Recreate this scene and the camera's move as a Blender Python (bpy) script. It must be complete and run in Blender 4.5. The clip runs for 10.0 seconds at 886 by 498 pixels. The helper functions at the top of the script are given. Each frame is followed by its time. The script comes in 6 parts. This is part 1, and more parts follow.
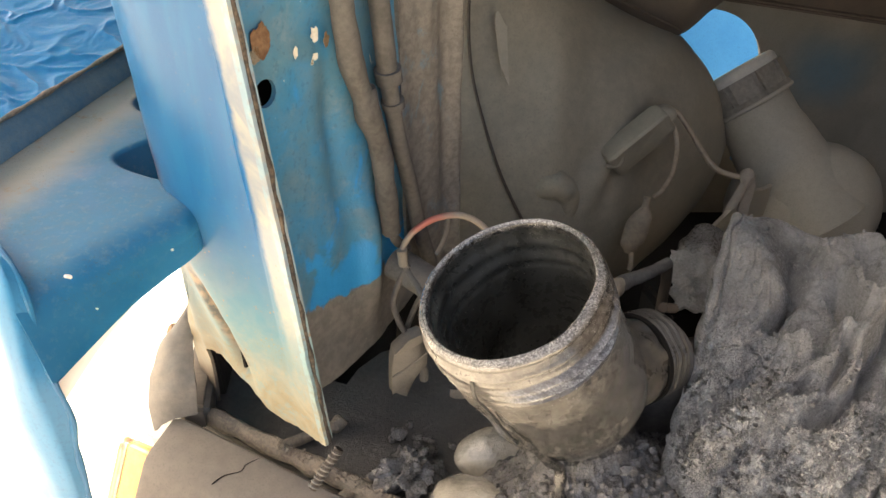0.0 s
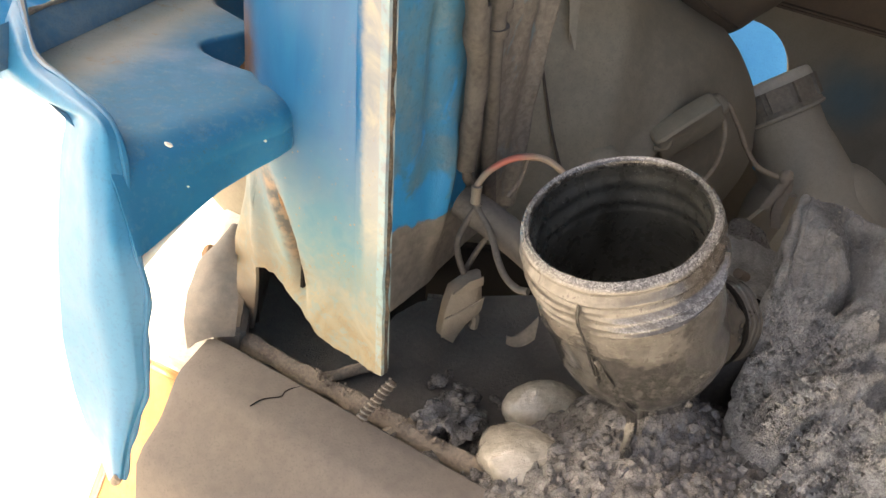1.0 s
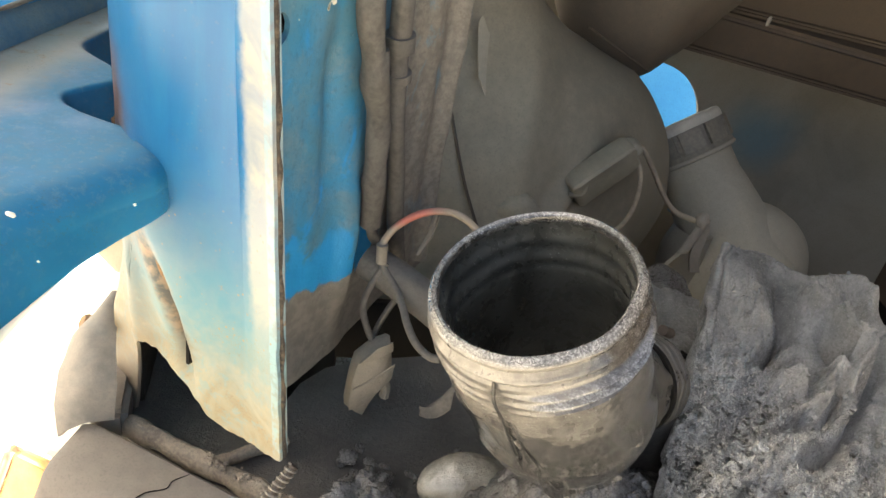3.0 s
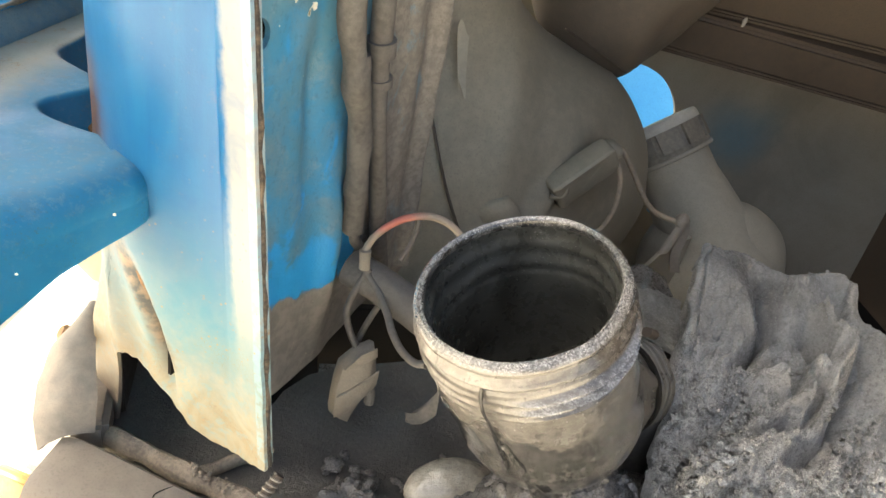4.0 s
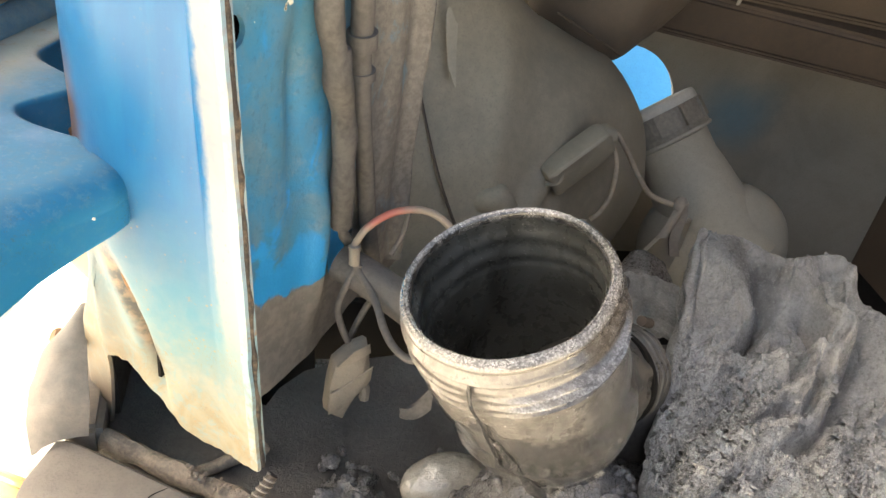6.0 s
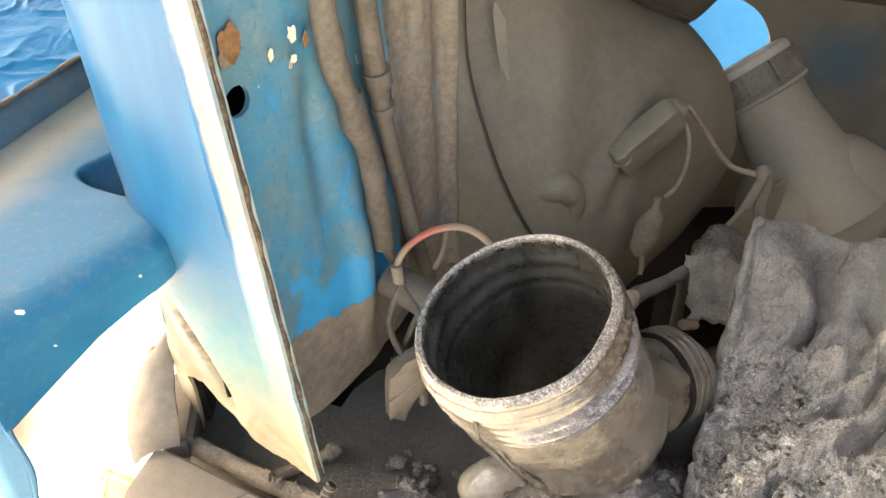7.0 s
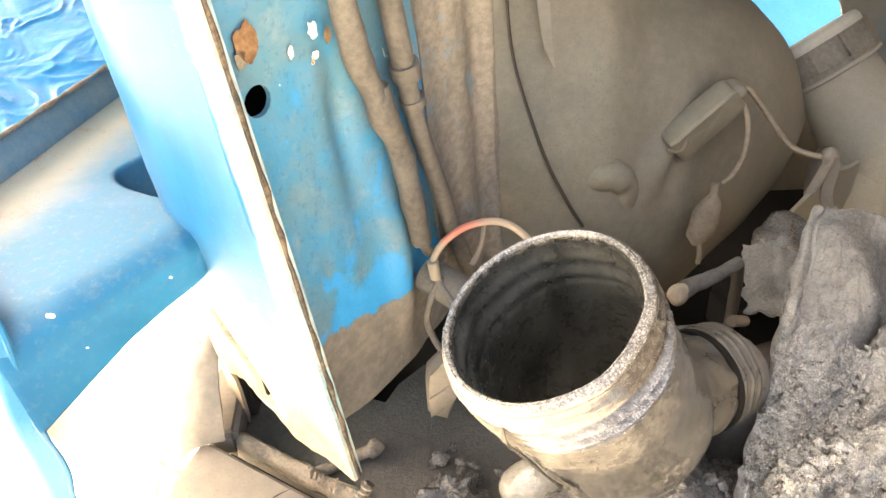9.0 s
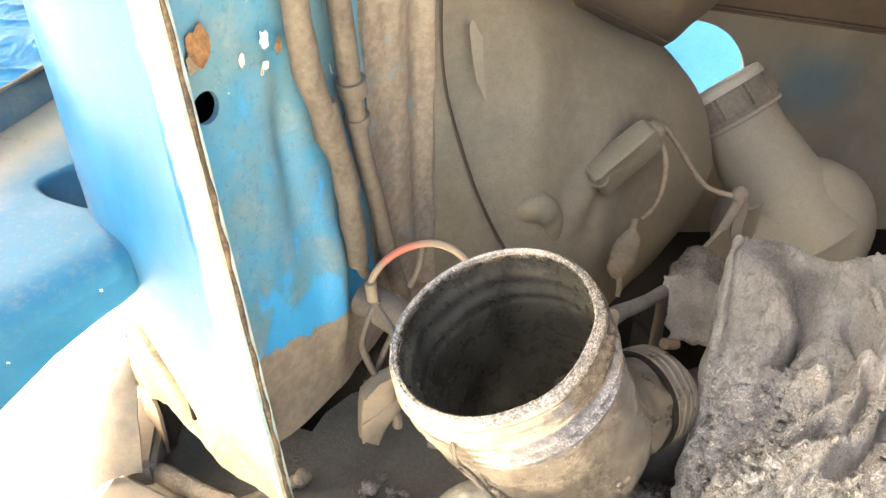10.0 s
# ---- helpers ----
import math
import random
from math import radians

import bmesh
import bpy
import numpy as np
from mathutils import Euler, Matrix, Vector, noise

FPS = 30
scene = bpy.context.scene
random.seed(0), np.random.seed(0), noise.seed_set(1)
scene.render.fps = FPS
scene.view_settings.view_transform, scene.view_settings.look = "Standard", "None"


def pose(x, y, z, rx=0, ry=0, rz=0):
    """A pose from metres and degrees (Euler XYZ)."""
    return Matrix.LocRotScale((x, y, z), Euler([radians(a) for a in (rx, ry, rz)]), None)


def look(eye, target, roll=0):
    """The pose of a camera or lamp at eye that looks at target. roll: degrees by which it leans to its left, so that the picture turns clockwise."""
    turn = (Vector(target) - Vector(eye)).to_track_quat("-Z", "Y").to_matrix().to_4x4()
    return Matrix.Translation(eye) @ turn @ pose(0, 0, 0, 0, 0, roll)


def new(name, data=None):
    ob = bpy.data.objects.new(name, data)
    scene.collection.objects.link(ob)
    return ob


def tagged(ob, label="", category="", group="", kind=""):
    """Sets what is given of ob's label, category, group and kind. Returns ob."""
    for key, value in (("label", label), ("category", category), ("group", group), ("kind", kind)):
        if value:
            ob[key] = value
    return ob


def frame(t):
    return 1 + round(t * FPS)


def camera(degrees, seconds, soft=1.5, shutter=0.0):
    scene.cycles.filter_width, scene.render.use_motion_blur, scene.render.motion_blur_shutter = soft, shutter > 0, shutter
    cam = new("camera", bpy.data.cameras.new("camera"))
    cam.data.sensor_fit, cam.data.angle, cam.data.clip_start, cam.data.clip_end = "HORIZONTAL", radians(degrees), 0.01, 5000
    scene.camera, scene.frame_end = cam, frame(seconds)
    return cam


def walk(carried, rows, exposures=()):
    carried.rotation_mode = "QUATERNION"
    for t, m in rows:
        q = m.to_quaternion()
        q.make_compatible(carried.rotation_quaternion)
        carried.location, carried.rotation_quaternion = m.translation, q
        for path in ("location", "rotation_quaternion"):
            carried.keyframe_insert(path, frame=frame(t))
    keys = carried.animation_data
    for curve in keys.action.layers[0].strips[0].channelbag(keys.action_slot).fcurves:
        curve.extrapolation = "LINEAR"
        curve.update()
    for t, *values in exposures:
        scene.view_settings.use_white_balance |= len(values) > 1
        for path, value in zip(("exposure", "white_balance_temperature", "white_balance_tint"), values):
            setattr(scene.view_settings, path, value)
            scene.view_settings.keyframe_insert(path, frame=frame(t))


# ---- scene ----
cam = camera(57.06, 10.0)
ROWS = [
    (0.0, -0.0327, -0.3162, 1.36, 52.0, 0.0, -0.0),
    (0.2, -0.0382, -0.3162, 1.3705, 50.83, -1.12, -0.43),
    (0.5, -0.0775, -0.3084, 1.3693, 50.65, -3.72, 0.11),
    (0.7, -0.1004, -0.3353, 1.3435, 51.28, -5.53, 0.63),
    (1.0, -0.1098, -0.335, 1.3056, 52.95, -7.68, 1.22),
    (1.2, -0.1048, -0.3367, 1.2981, 53.35, -8.63, 0.97),
    (1.5, -0.0971, -0.3302, 1.3019, 53.79, -9.23, 0.61),
    (2.0, -0.094, -0.3089, 1.3001, 54.89, -9.35, -0.84),
    (2.5, -0.0966, -0.3056, 1.2943, 55.86, -9.35, -2.6),
    (3.0, -0.0979, -0.2921, 1.2932, 56.49, -9.47, -4.29),
    (3.2, -0.0956, -0.2918, 1.2932, 56.73, -9.39, -4.66),
    (4.3, -0.1041, -0.2887, 1.2940, 56.93, -9.84, -6.50),
    (4.5, -0.1058, -0.2902, 1.295, 56.97, -9.95, -6.75),
    (5.0, -0.1064, -0.291, 1.2887, 56.98, -9.99, -7.1),
    (5.2, -0.1083, -0.2895, 1.2896, 56.98, -9.87, -7.28),
    (6.3, -0.0863, -0.2820, 1.2989, 55.13, -6.65, -5.65),
    (6.5, -0.0867, -0.2882, 1.3047, 54.41, -5.19, -4.77),
    (6.8, -0.0618, -0.2852, 1.3331, 52.45, -1.36, -1.76),
    (7.0, -0.0305, -0.2728, 1.3443, 51.38, 0.93, -0.62),
    (7.2, -0.0127, -0.2642, 1.3416, 50.60, 2.85, 0.27),
    (7.5, -0.0065, -0.2625, 1.3427, 49.59, 4.75, 1.36),
    (8.0, -0.0058, -0.2604, 1.3432, 49.25, 6.03, 2.45),
    (8.5, -0.0075, -0.2599, 1.3407, 49.68, 5.76, 2.91),
    (9.0, -0.0094, -0.2592, 1.3413, 50.42, 4.71, 2.88),
    (9.5, -0.0135, -0.2626, 1.3405, 51.48, 2.85, 1.72),
    (9.8, -0.0182, -0.2654, 1.3352, 52.43, 1.39, 0.33),
    (10.0, -0.0319, -0.2666, 1.3303, 53.42, -0.37, -1.96),
]
EXPOSURES = [(0.0, 2.10, 8200, 10), (0.5, 2.08, 8350, 10), (1.0, 1.97, 8150, 12), (2.0, 2.12, 7700, 9), (3.0, 2.25, 7650, 5), (4.5, 2.50, 7750, 5), (6.5, 2.58, 7950, 8), (7.0, 2.70, 8500, 9), (7.5, 2.90, 8450, 10), (8.5, 2.95, 8650, 10), (9.0, 3.48, 9300, 10), (10.0, 3.42, 9450, 10)]
walk(cam, [(t, pose(*p)) for t, *p in ROWS], EXPOSURES)

from mathutils.geometry import tessellate_polygon

# ---- world, sun, exposure ----
SUN_EL, SUN_AZ = 49.0, 155.0          # degrees; azimuth counted from +x towards +y
world = bpy.data.worlds.new("sky")
scene.world = world
world.use_nodes = True
wn = world.node_tree.nodes
sky = wn.new("ShaderNodeTexSky")
sky.sky_type, sky.sun_disc = "NISHITA", False
sky.sun_elevation, sky.sun_rotation = radians(SUN_EL), radians(90 - SUN_AZ)
sky.air_density, sky.dust_density, sky.ozone_density = 0.6, 6.0, 0.6
wn["Background"].inputs["Strength"].default_value = 0.15
world.node_tree.links.new(sky.outputs[0], wn["Background"].inputs["Color"])
SUN_WAY = Vector((-0.75, 0.35, 0.95)).normalized()
sun = new("sun", bpy.data.lights.new("sun", "SUN"))
sun.data.energy, sun.data.angle, sun.data.color = 4.5, radians(0.5), (1.0, 0.93, 0.82)
sun.matrix_world = look(SUN_WAY * 10, (0, 0, 0))


# ---- node helper ----
class Net:
    def __init__(self, name):
        self.mat = bpy.data.materials.new(name)
        self.mat.use_nodes = True
        self.t = self.mat.node_tree
        self.b = self.t.nodes["Principled BSDF"]
        self.p = self.t.nodes.new("ShaderNodeNewGeometry")
        self.x = self.t.nodes.new("ShaderNodeSeparateXYZ")
        self.t.links.new(self.p.outputs["Position"], self.x.inputs[0])
        self.nz = self.t.nodes.new("ShaderNodeSeparateXYZ")
        self.t.links.new(self.p.outputs["Normal"], self.nz.inputs[0])
        self.X, self.Y, self.Z = self.x.outputs
        self.up = self.nz.outputs[2]

    def put(self, socket, v):
        if isinstance(v, bpy.types.NodeSocket):
            self.t.links.new(v, socket)
        elif isinstance(v, (tuple, list)):
            socket.default_value = (*v, 1.0)[:4] if socket.type == "RGBA" else v
        else:
            socket.default_value = v

    def noise(self, scale, detail=4.0, rough=0.55, warp=0.0, stretch=None):
        n = self.t.nodes.new("ShaderNodeTexNoise")
        src = self.p.outputs["Position"]
        if stretch:
            m = self.t.nodes.new("ShaderNodeVectorMath")
            m.operation = "MULTIPLY"
            self.t.links.new(src, m.inputs[0])
            m.inputs[1].default_value = stretch
            src = m.outputs[0]
        self.t.links.new(src, n.inputs["Vector"])
        n.inputs["Scale"].default_value, n.inputs["Detail"].default_value = scale, detail
        n.inputs["Roughness"].default_value, n.inputs["Distortion"].default_value = rough, warp
        return n.outputs[0]

    def cells(self, scale, feature="F1", out=0):
        n = self.t.nodes.new("ShaderNodeTexVoronoi")
        n.feature = feature
        self.t.links.new(self.p.outputs["Position"], n.inputs["Vector"])
        n.inputs["Scale"].default_value = scale
        return n.outputs[out]

    def calc(self, op, a, b=0.0, c=0.0):
        n = self.t.nodes.new("ShaderNodeMath")
        n.operation = op
        for s, v in zip(n.inputs, (a, b, c)):
            self.put(s, v)
        return n.outputs[0]

    def step(self, v, lo, hi, a=0.0, b=1.0):
        n = self.t.nodes.new("ShaderNodeMapRange")
        n.interpolation_type = "SMOOTHSTEP"
        for s, w in zip(n.inputs[:5], (v, lo, hi, a, b)):
            self.put(s, w)
        return n.outputs[0]

    def mix(self, f, a, b):
        n = self.t.nodes.new("ShaderNodeMix")
        n.data_type = "RGBA"
        self.put(n.inputs[0], f)
        self.put(n.inputs[6], a)
        self.put(n.inputs[7], b)
        return n.outputs[2]

    def done(self, color, rough, height=None, strength=0.3, dist=0.001, metal=0.0, spec=0.5, coat=0.0):
        self.put(self.b.inputs["Base Color"], color)
        self.put(self.b.inputs["Roughness"], rough)
        self.put(self.b.inputs["Metallic"], metal)
        self.put(self.b.inputs["Specular IOR Level"], spec)
        if coat:
            self.put(self.b.inputs["Coat Weight"], coat)
            self.put(self.b.inputs["Coat Roughness"], 0.08)
            self.put(self.b.inputs["Coat IOR"], 1.5)
        if height is not None:
            n = self.t.nodes.new("ShaderNodeBump")
            n.inputs["Strength"].default_value, n.inputs["Distance"].default_value = strength, dist
            self.t.links.new(height, n.inputs["Height"])
            self.t.links.new(n.outputs[0], self.b.inputs["Normal"])
        return self.mat


def dusty(name, base, dust, lo=0.35, hi=0.65, big=14.0, small=160.0, r0=0.5, r1=0.9, bump=0.3, dist=0.0008, metal=0.0, spec=0.4, up=0.0):
    """A worn surface under dust: two colours by large and small noise, more dust on faces that look up."""
    g = Net(name)
    n1, n2, n3 = g.noise(big, 5.0, 0.6, 0.6), g.noise(small, 4.0, 0.6), g.noise(small * 5, 2.0)
    f = g.calc("ADD", g.calc("MULTIPLY", n1, 0.6), g.calc("MULTIPLY", n2, 0.4))
    if up:
        f = g.calc("ADD", f, g.calc("MULTIPLY", g.up, up))
    f = g.step(f, lo, hi)
    c = g.mix(f, base, dust)
    dark = tuple(v * 0.62 for v in dust)
    c = g.mix(g.step(n3, 0.5, 0.72, 0.0, 0.45), c, dark)
    h = g.calc("ADD", n2, g.calc("MULTIPLY", n3, 0.5))
    return g.done(c, g.step(f, 0.0, 1.0, r0, r1), h, bump, dist, metal, spec)


# ---- materials ----
def pillar_paint():
    g = Net("worn_blue_paint")
    n1, n2, n3 = g.noise(30.0, 5.0, 0.65, 0.8), g.noise(170.0, 5.0, 0.6), g.noise(900.0, 2.0)
    streak = g.noise(40.0, 4.0, 0.6, 0.4, (2.2, 2.2, 0.35))
    blue = g.mix(g.step(streak, 0.30, 0.85), (0.003, 0.096, 0.237), (0.007, 0.127, 0.280))
    pale = g.mix(g.step(n1, 0.3, 0.75), (0.062, 0.208, 0.271), (0.146, 0.252, 0.255))
    cream = g.mix(g.step(n1, 0.35, 0.7), (0.284, 0.273, 0.206), (0.232, 0.185, 0.107))
    cream = g.mix(g.step(g.noise(120.0, 5.0, 0.7, 0.4), 0.50, 0.62, 0.0, 0.55), cream, (0.155, 0.275, 0.285))
    # paint worn through low down and along the folded edge
    low = g.step(g.calc("ADD", g.Z, g.calc("ADD", g.calc("MULTIPLY", n1, 0.05), g.calc("ADD", g.calc("MULTIPLY", n2, 0.018), g.calc("MULTIPLY", streak, 0.03)))), 1.165, 1.045)
    lower = g.step(g.calc("ADD", g.Z, g.calc("MULTIPLY", g.calc("ADD", n1, n2), 0.05)), 1.078, 1.005)
    edge = g.calc("ADD", g.calc("MULTIPLY", g.X, 0.694), g.calc("MULTIPLY", g.Y, -0.72))
    edge = g.calc("ADD", edge, g.calc("MULTIPLY", g.calc("SUBTRACT", g.Z, 1.1), 0.108))
    across = edge
    lip = g.step(g.calc("ADD", edge, g.calc("MULTIPLY", n2, 0.002)), -0.1040, -0.1032)
    edge = g.step(g.calc("ADD", edge, g.calc("ADD", g.calc("MULTIPLY", n1, 0.012), g.calc("MULTIPLY", n2, 0.006))), -0.1120, -0.1050)
    c = g.mix(low, blue, pale)
    c = g.mix(lower, c, cream)
    c = g.mix(g.calc("MULTIPLY", g.calc("MULTIPLY", edge, g.step(g.Z, 0.99, 1.06, 0.25, 1.0)), g.step(n1, 0.3, 0.6, 0.9, 0.5)), c, g.mix(g.step(g.Z, 1.06, 0.98), (0.43, 0.395, 0.300), (0.34, 0.29, 0.20)))
    c = g.mix(g.calc("MULTIPLY", lip, g.step(n2, 0.45, 0.6, 0.4, 0.05)), c, (0.20, 0.42, 0.52))
    rust = g.step(g.noise(75.0, 6.0, 0.75), 0.60, 0.72)
    c = g.mix(g.calc("MULTIPLY", rust, g.step(g.Z, 1.14, 1.0, 0.1, 0.85)), c, (0.28, 0.15, 0.06))
    spots = g.step(g.cells(210.0), 0.17, 0.10)
    c = g.mix(g.calc("MULTIPLY", g.calc("MULTIPLY", spots, g.step(n1, 0.42, 0.58)), g.step(g.Z, 1.13, 1.02, 0.1, 0.8)), c, (0.30, 0.19, 0.09))
    # rust that bleeds from the tear in the foot
    s = g.calc("DIVIDE", g.calc("SUBTRACT", -0.0993, across), 0.132)
    mid = g.calc("SUBTRACT", 0.60, g.calc("MULTIPLY", g.calc("SUBTRACT", 1.029, g.Z), 1.9))
    off = g.calc("ABSOLUTE", g.calc("SUBTRACT", g.calc("ADD", s, g.calc("MULTIPLY", g.calc("SUBTRACT", n1, 0.5), 0.12)), mid))
    bleed = g.calc("MULTIPLY", g.step(off, 0.095, 0.020), g.calc("MULTIPLY", g.step(g.Z, 1.065, 1.035), g.step(g.Z, 0.968, 0.990)))
    c = g.mix(g.calc("MULTIPLY", bleed, 0.75), c, g.mix(g.step(n2, 0.35, 0.65), (0.055, 0.030, 0.015), (0.30, 0.17, 0.075)))
    side = g.step(g.calc("ADD", s, g.calc("MULTIPLY", n1, 0.16)), 0.68, 0.84)
    side = g.calc("MULTIPLY", side, g.calc("MULTIPLY", g.step(g.Z, 1.155, 1.115), g.step(g.Z, 1.03, 1.06, 0.4, 1.0)))
    c = g.mix(g.calc("MULTIPLY", side, g.step(n2, 0.3, 0.5, 0.6, 0.95)), c, g.mix(n2, (0.060, 0.030, 0.015), (0.17, 0.092, 0.045)))
    chips = g.step(g.cells(170.0), 0.10, 0.07)
    chips = g.calc("MULTIPLY", chips, g.step(g.noise(45.0, 2.0), 0.74, 0.76))
    c = g.mix(chips, c, (0.8, 0.76, 0.66))
    # brown on the lower leg: dust, with the leg's shade painted in
    leg = g.calc("MULTIPLY", g.step(s, 0.72, 0.80), g.step(g.calc("ADD", g.Z, g.calc("MULTIPLY", n1, 0.03)), 0.966, 0.935))
    c = g.mix(g.calc("MULTIPLY", leg, 0.9), c, g.mix(n2, (0.12, 0.098, 0.080), (0.20, 0.168, 0.138)))
    crackle = g.calc("MULTIPLY", g.step(g.cells(420.0, "DISTANCE_TO_EDGE"), 0.035, 0.012), g.calc("MULTIPLY", g.step(n1, 0.50, 0.60), g.step(g.Z, 1.04, 0.99)))
    c = g.mix(g.calc("MULTIPLY", crackle, 0.7), c, (0.20, 0.15, 0.09))
    r = g.step(g.calc("ADD", low, g.calc("MULTIPLY", n2, 0.4)), 0.1, 1.2, 0.36, 0.58)
    return g.done(c, r, g.calc("ADD", n2, g.calc("MULTIPLY", n3, 0.3)), 0.18, 0.0008, 0.0, 0.5)


def panel_paint():
    g = Net("dusty_blue_panel_paint")
    n1, n2, n3 = g.noise(22.0, 5.0, 0.6, 0.8), g.noise(140.0, 5.0, 0.6), g.noise(800.0, 2.0)
    along = g.calc("ADD", g.calc("MULTIPLY", g.X, 0.565), g.calc("MULTIPLY", g.Y, 0.825))
    blue = g.mix(g.step(n1, 0.35, 0.62), (0.071, 0.214, 0.304), (0.027, 0.237, 0.437))
    blue = g.mix(g.step(g.noise(60.0, 5.0, 0.7), 0.50, 0.72, 0.0, 0.7), blue, (0.20, 0.285, 0.335))
    blue = g.mix(g.step(g.noise(34.0, 6.0, 0.7, 1.0), 0.38, 0.70, 0.0, 0.55), blue, (0.150, 0.225, 0.260))
    blue = g.mix(g.step(g.noise(260.0, 3.0, 0.6), 0.55, 0.68, 0.0, 0.45), blue, (0.045, 0.14, 0.21))
    bright = g.step(g.calc("ADD", n1, g.step(g.Z, 1.07, 1.0, 0.0, 0.25)), 0.62, 0.70)
    blue = g.mix(bright, blue, (0.012, 0.29, 0.62))
    brown = g.mix(g.step(n2, 0.35, 0.65), (0.170, 0.155, 0.134), (0.228, 0.208, 0.180))
    brown = g.mix(g.calc("MULTIPLY", g.step(g.cells(260.0), 0.14, 0.08), g.step(n1, 0.45, 0.6)), brown, (0.42, 0.36, 0.28))
    # ragged lower border of the paint, and dust that takes over behind the hoses
    line = g.calc("ADD", g.Z, g.calc("MULTIPLY", g.calc("SUBTRACT", n1, 0.5), 0.075))
    line = g.calc("ADD", line, g.calc("MULTIPLY", g.calc("SUBTRACT", n2, 0.5), 0.005))
    drip = g.calc("MULTIPLY", g.step(along, 0.060, 0.070), g.step(along, 0.088, 0.080))
    line = g.calc("ADD", line, g.calc("MULTIPLY", drip, 0.016))
    low = g.step(line, 1.009, 1.004)
    right = g.step(g.calc("ADD", along, g.calc("MULTIPLY", n1, 0.05)), 0.118, 0.150)
    bare = g.calc("MAXIMUM", low, right)
    c = g.mix(bare, blue, brown)
    chip = g.step(g.noise(95.0, 3.0, 0.6, 0.5), 0.70, 0.715)
    chip = g.calc("MULTIPLY", chip, g.step(g.Z, 1.12, 1.16))
    c = g.mix(chip, c, (0.72, 0.66, 0.55))
    core = g.calc("MULTIPLY", g.step(g.noise(95.0, 3.0, 0.6, 0.5), 0.73, 0.75), g.step(g.Z, 1.12, 1.16))
    c = g.mix(core, c, (0.30, 0.17, 0.08))
    r = g.step(g.calc("ADD", bare, g.calc("MULTIPLY", n2, 0.3)), 0.0, 1.0, 0.42, 0.9)
    h = g.calc("ADD", g.calc("MULTIPLY", n1, 1.5), n2)
    return g.done(c, r, h, 0.35, 0.0012, 0.0, 0.45)


def arm_paint():
    g = Net("blue_bodywork_paint")
    n1, n2, n3 = g.noise(18.0, 5.0, 0.6, 0.5), g.noise(120.0, 5.0, 0.65), g.noise(900.0, 2.0)
    blue = g.mix(g.step(n1, 0.3, 0.7), (0.003, 0.112, 0.237), (0.007, 0.138, 0.271))
    dirt = g.mix(g.step(n2, 0.4, 0.65), (0.078, 0.164, 0.193), (0.131, 0.164, 0.156))
    f = g.calc("ADD", g.calc("MULTIPLY", g.up, 0.75), g.calc("MULTIPLY", g.calc("ADD", n1, n2), 0.30))
    f = g.calc("MULTIPLY", g.step(f, 0.80, 1.18), g.step(n1, 0.25, 0.6, 0.12, 0.42))
    c = g.mix(f, blue, dirt)
    far = g.calc("SUBTRACT", g.calc("MULTIPLY", g.X, 0.942), g.calc("MULTIPLY", g.Y, 0.334))
    far = g.calc("MULTIPLY", g.step(g.calc("ADD", far, g.calc("MULTIPLY", n1, 0.03)), -0.238, -0.278), g.step(g.up, 0.6, 0.9))
    c = g.mix(g.calc("MULTIPLY", far, 0.75), c, g.mix(n2, (0.255, 0.217, 0.162), (0.357, 0.310, 0.238)))
    rust = g.calc("MULTIPLY", g.calc("MULTIPLY", g.step(g.noise(60.0, 6.0, 0.75), 0.55, 0.66), g.step(g.up, 0.7, 0.95)), far)
    c = g.mix(g.calc("MULTIPLY", rust, 0.8), c, (0.24, 0.15, 0.10))
    grime = g.calc("MULTIPLY", g.step(g.noise(700.0, 3.0, 0.7), 0.56, 0.66), g.step(g.noise(26.0, 4.0, 0.6), 0.42, 0.62))
    c = g.mix(g.calc("MULTIPLY", grime, 0.5), c, (0.055, 0.085, 0.095))
    film_or_sheen = g.calc("MULTIPLY", g.step(g.noise(210.0, 6.0, 0.75), 0.50, 0.70), g.step(g.up, 0.1, 0.9, 0.10, 0.30))
    c = g.mix(film_or_sheen, c, (0.19, 0.23, 0.235))
    chips = g.calc("MULTIPLY", g.step(g.cells(120.0), 0.13, 0.09), g.step(g.noise(40.0, 2.0), 0.74, 0.76))
    c = g.mix(chips, c, (0.85, 0.80, 0.62))
    r = g.step(f, 0.0, 0.5, 0.28, 0.75)
    return g.done(c, r, g.calc("ADD", n2, g.calc("MULTIPLY", n3, 0.3)), 0.10, 0.0006, 0.0, 0.32)


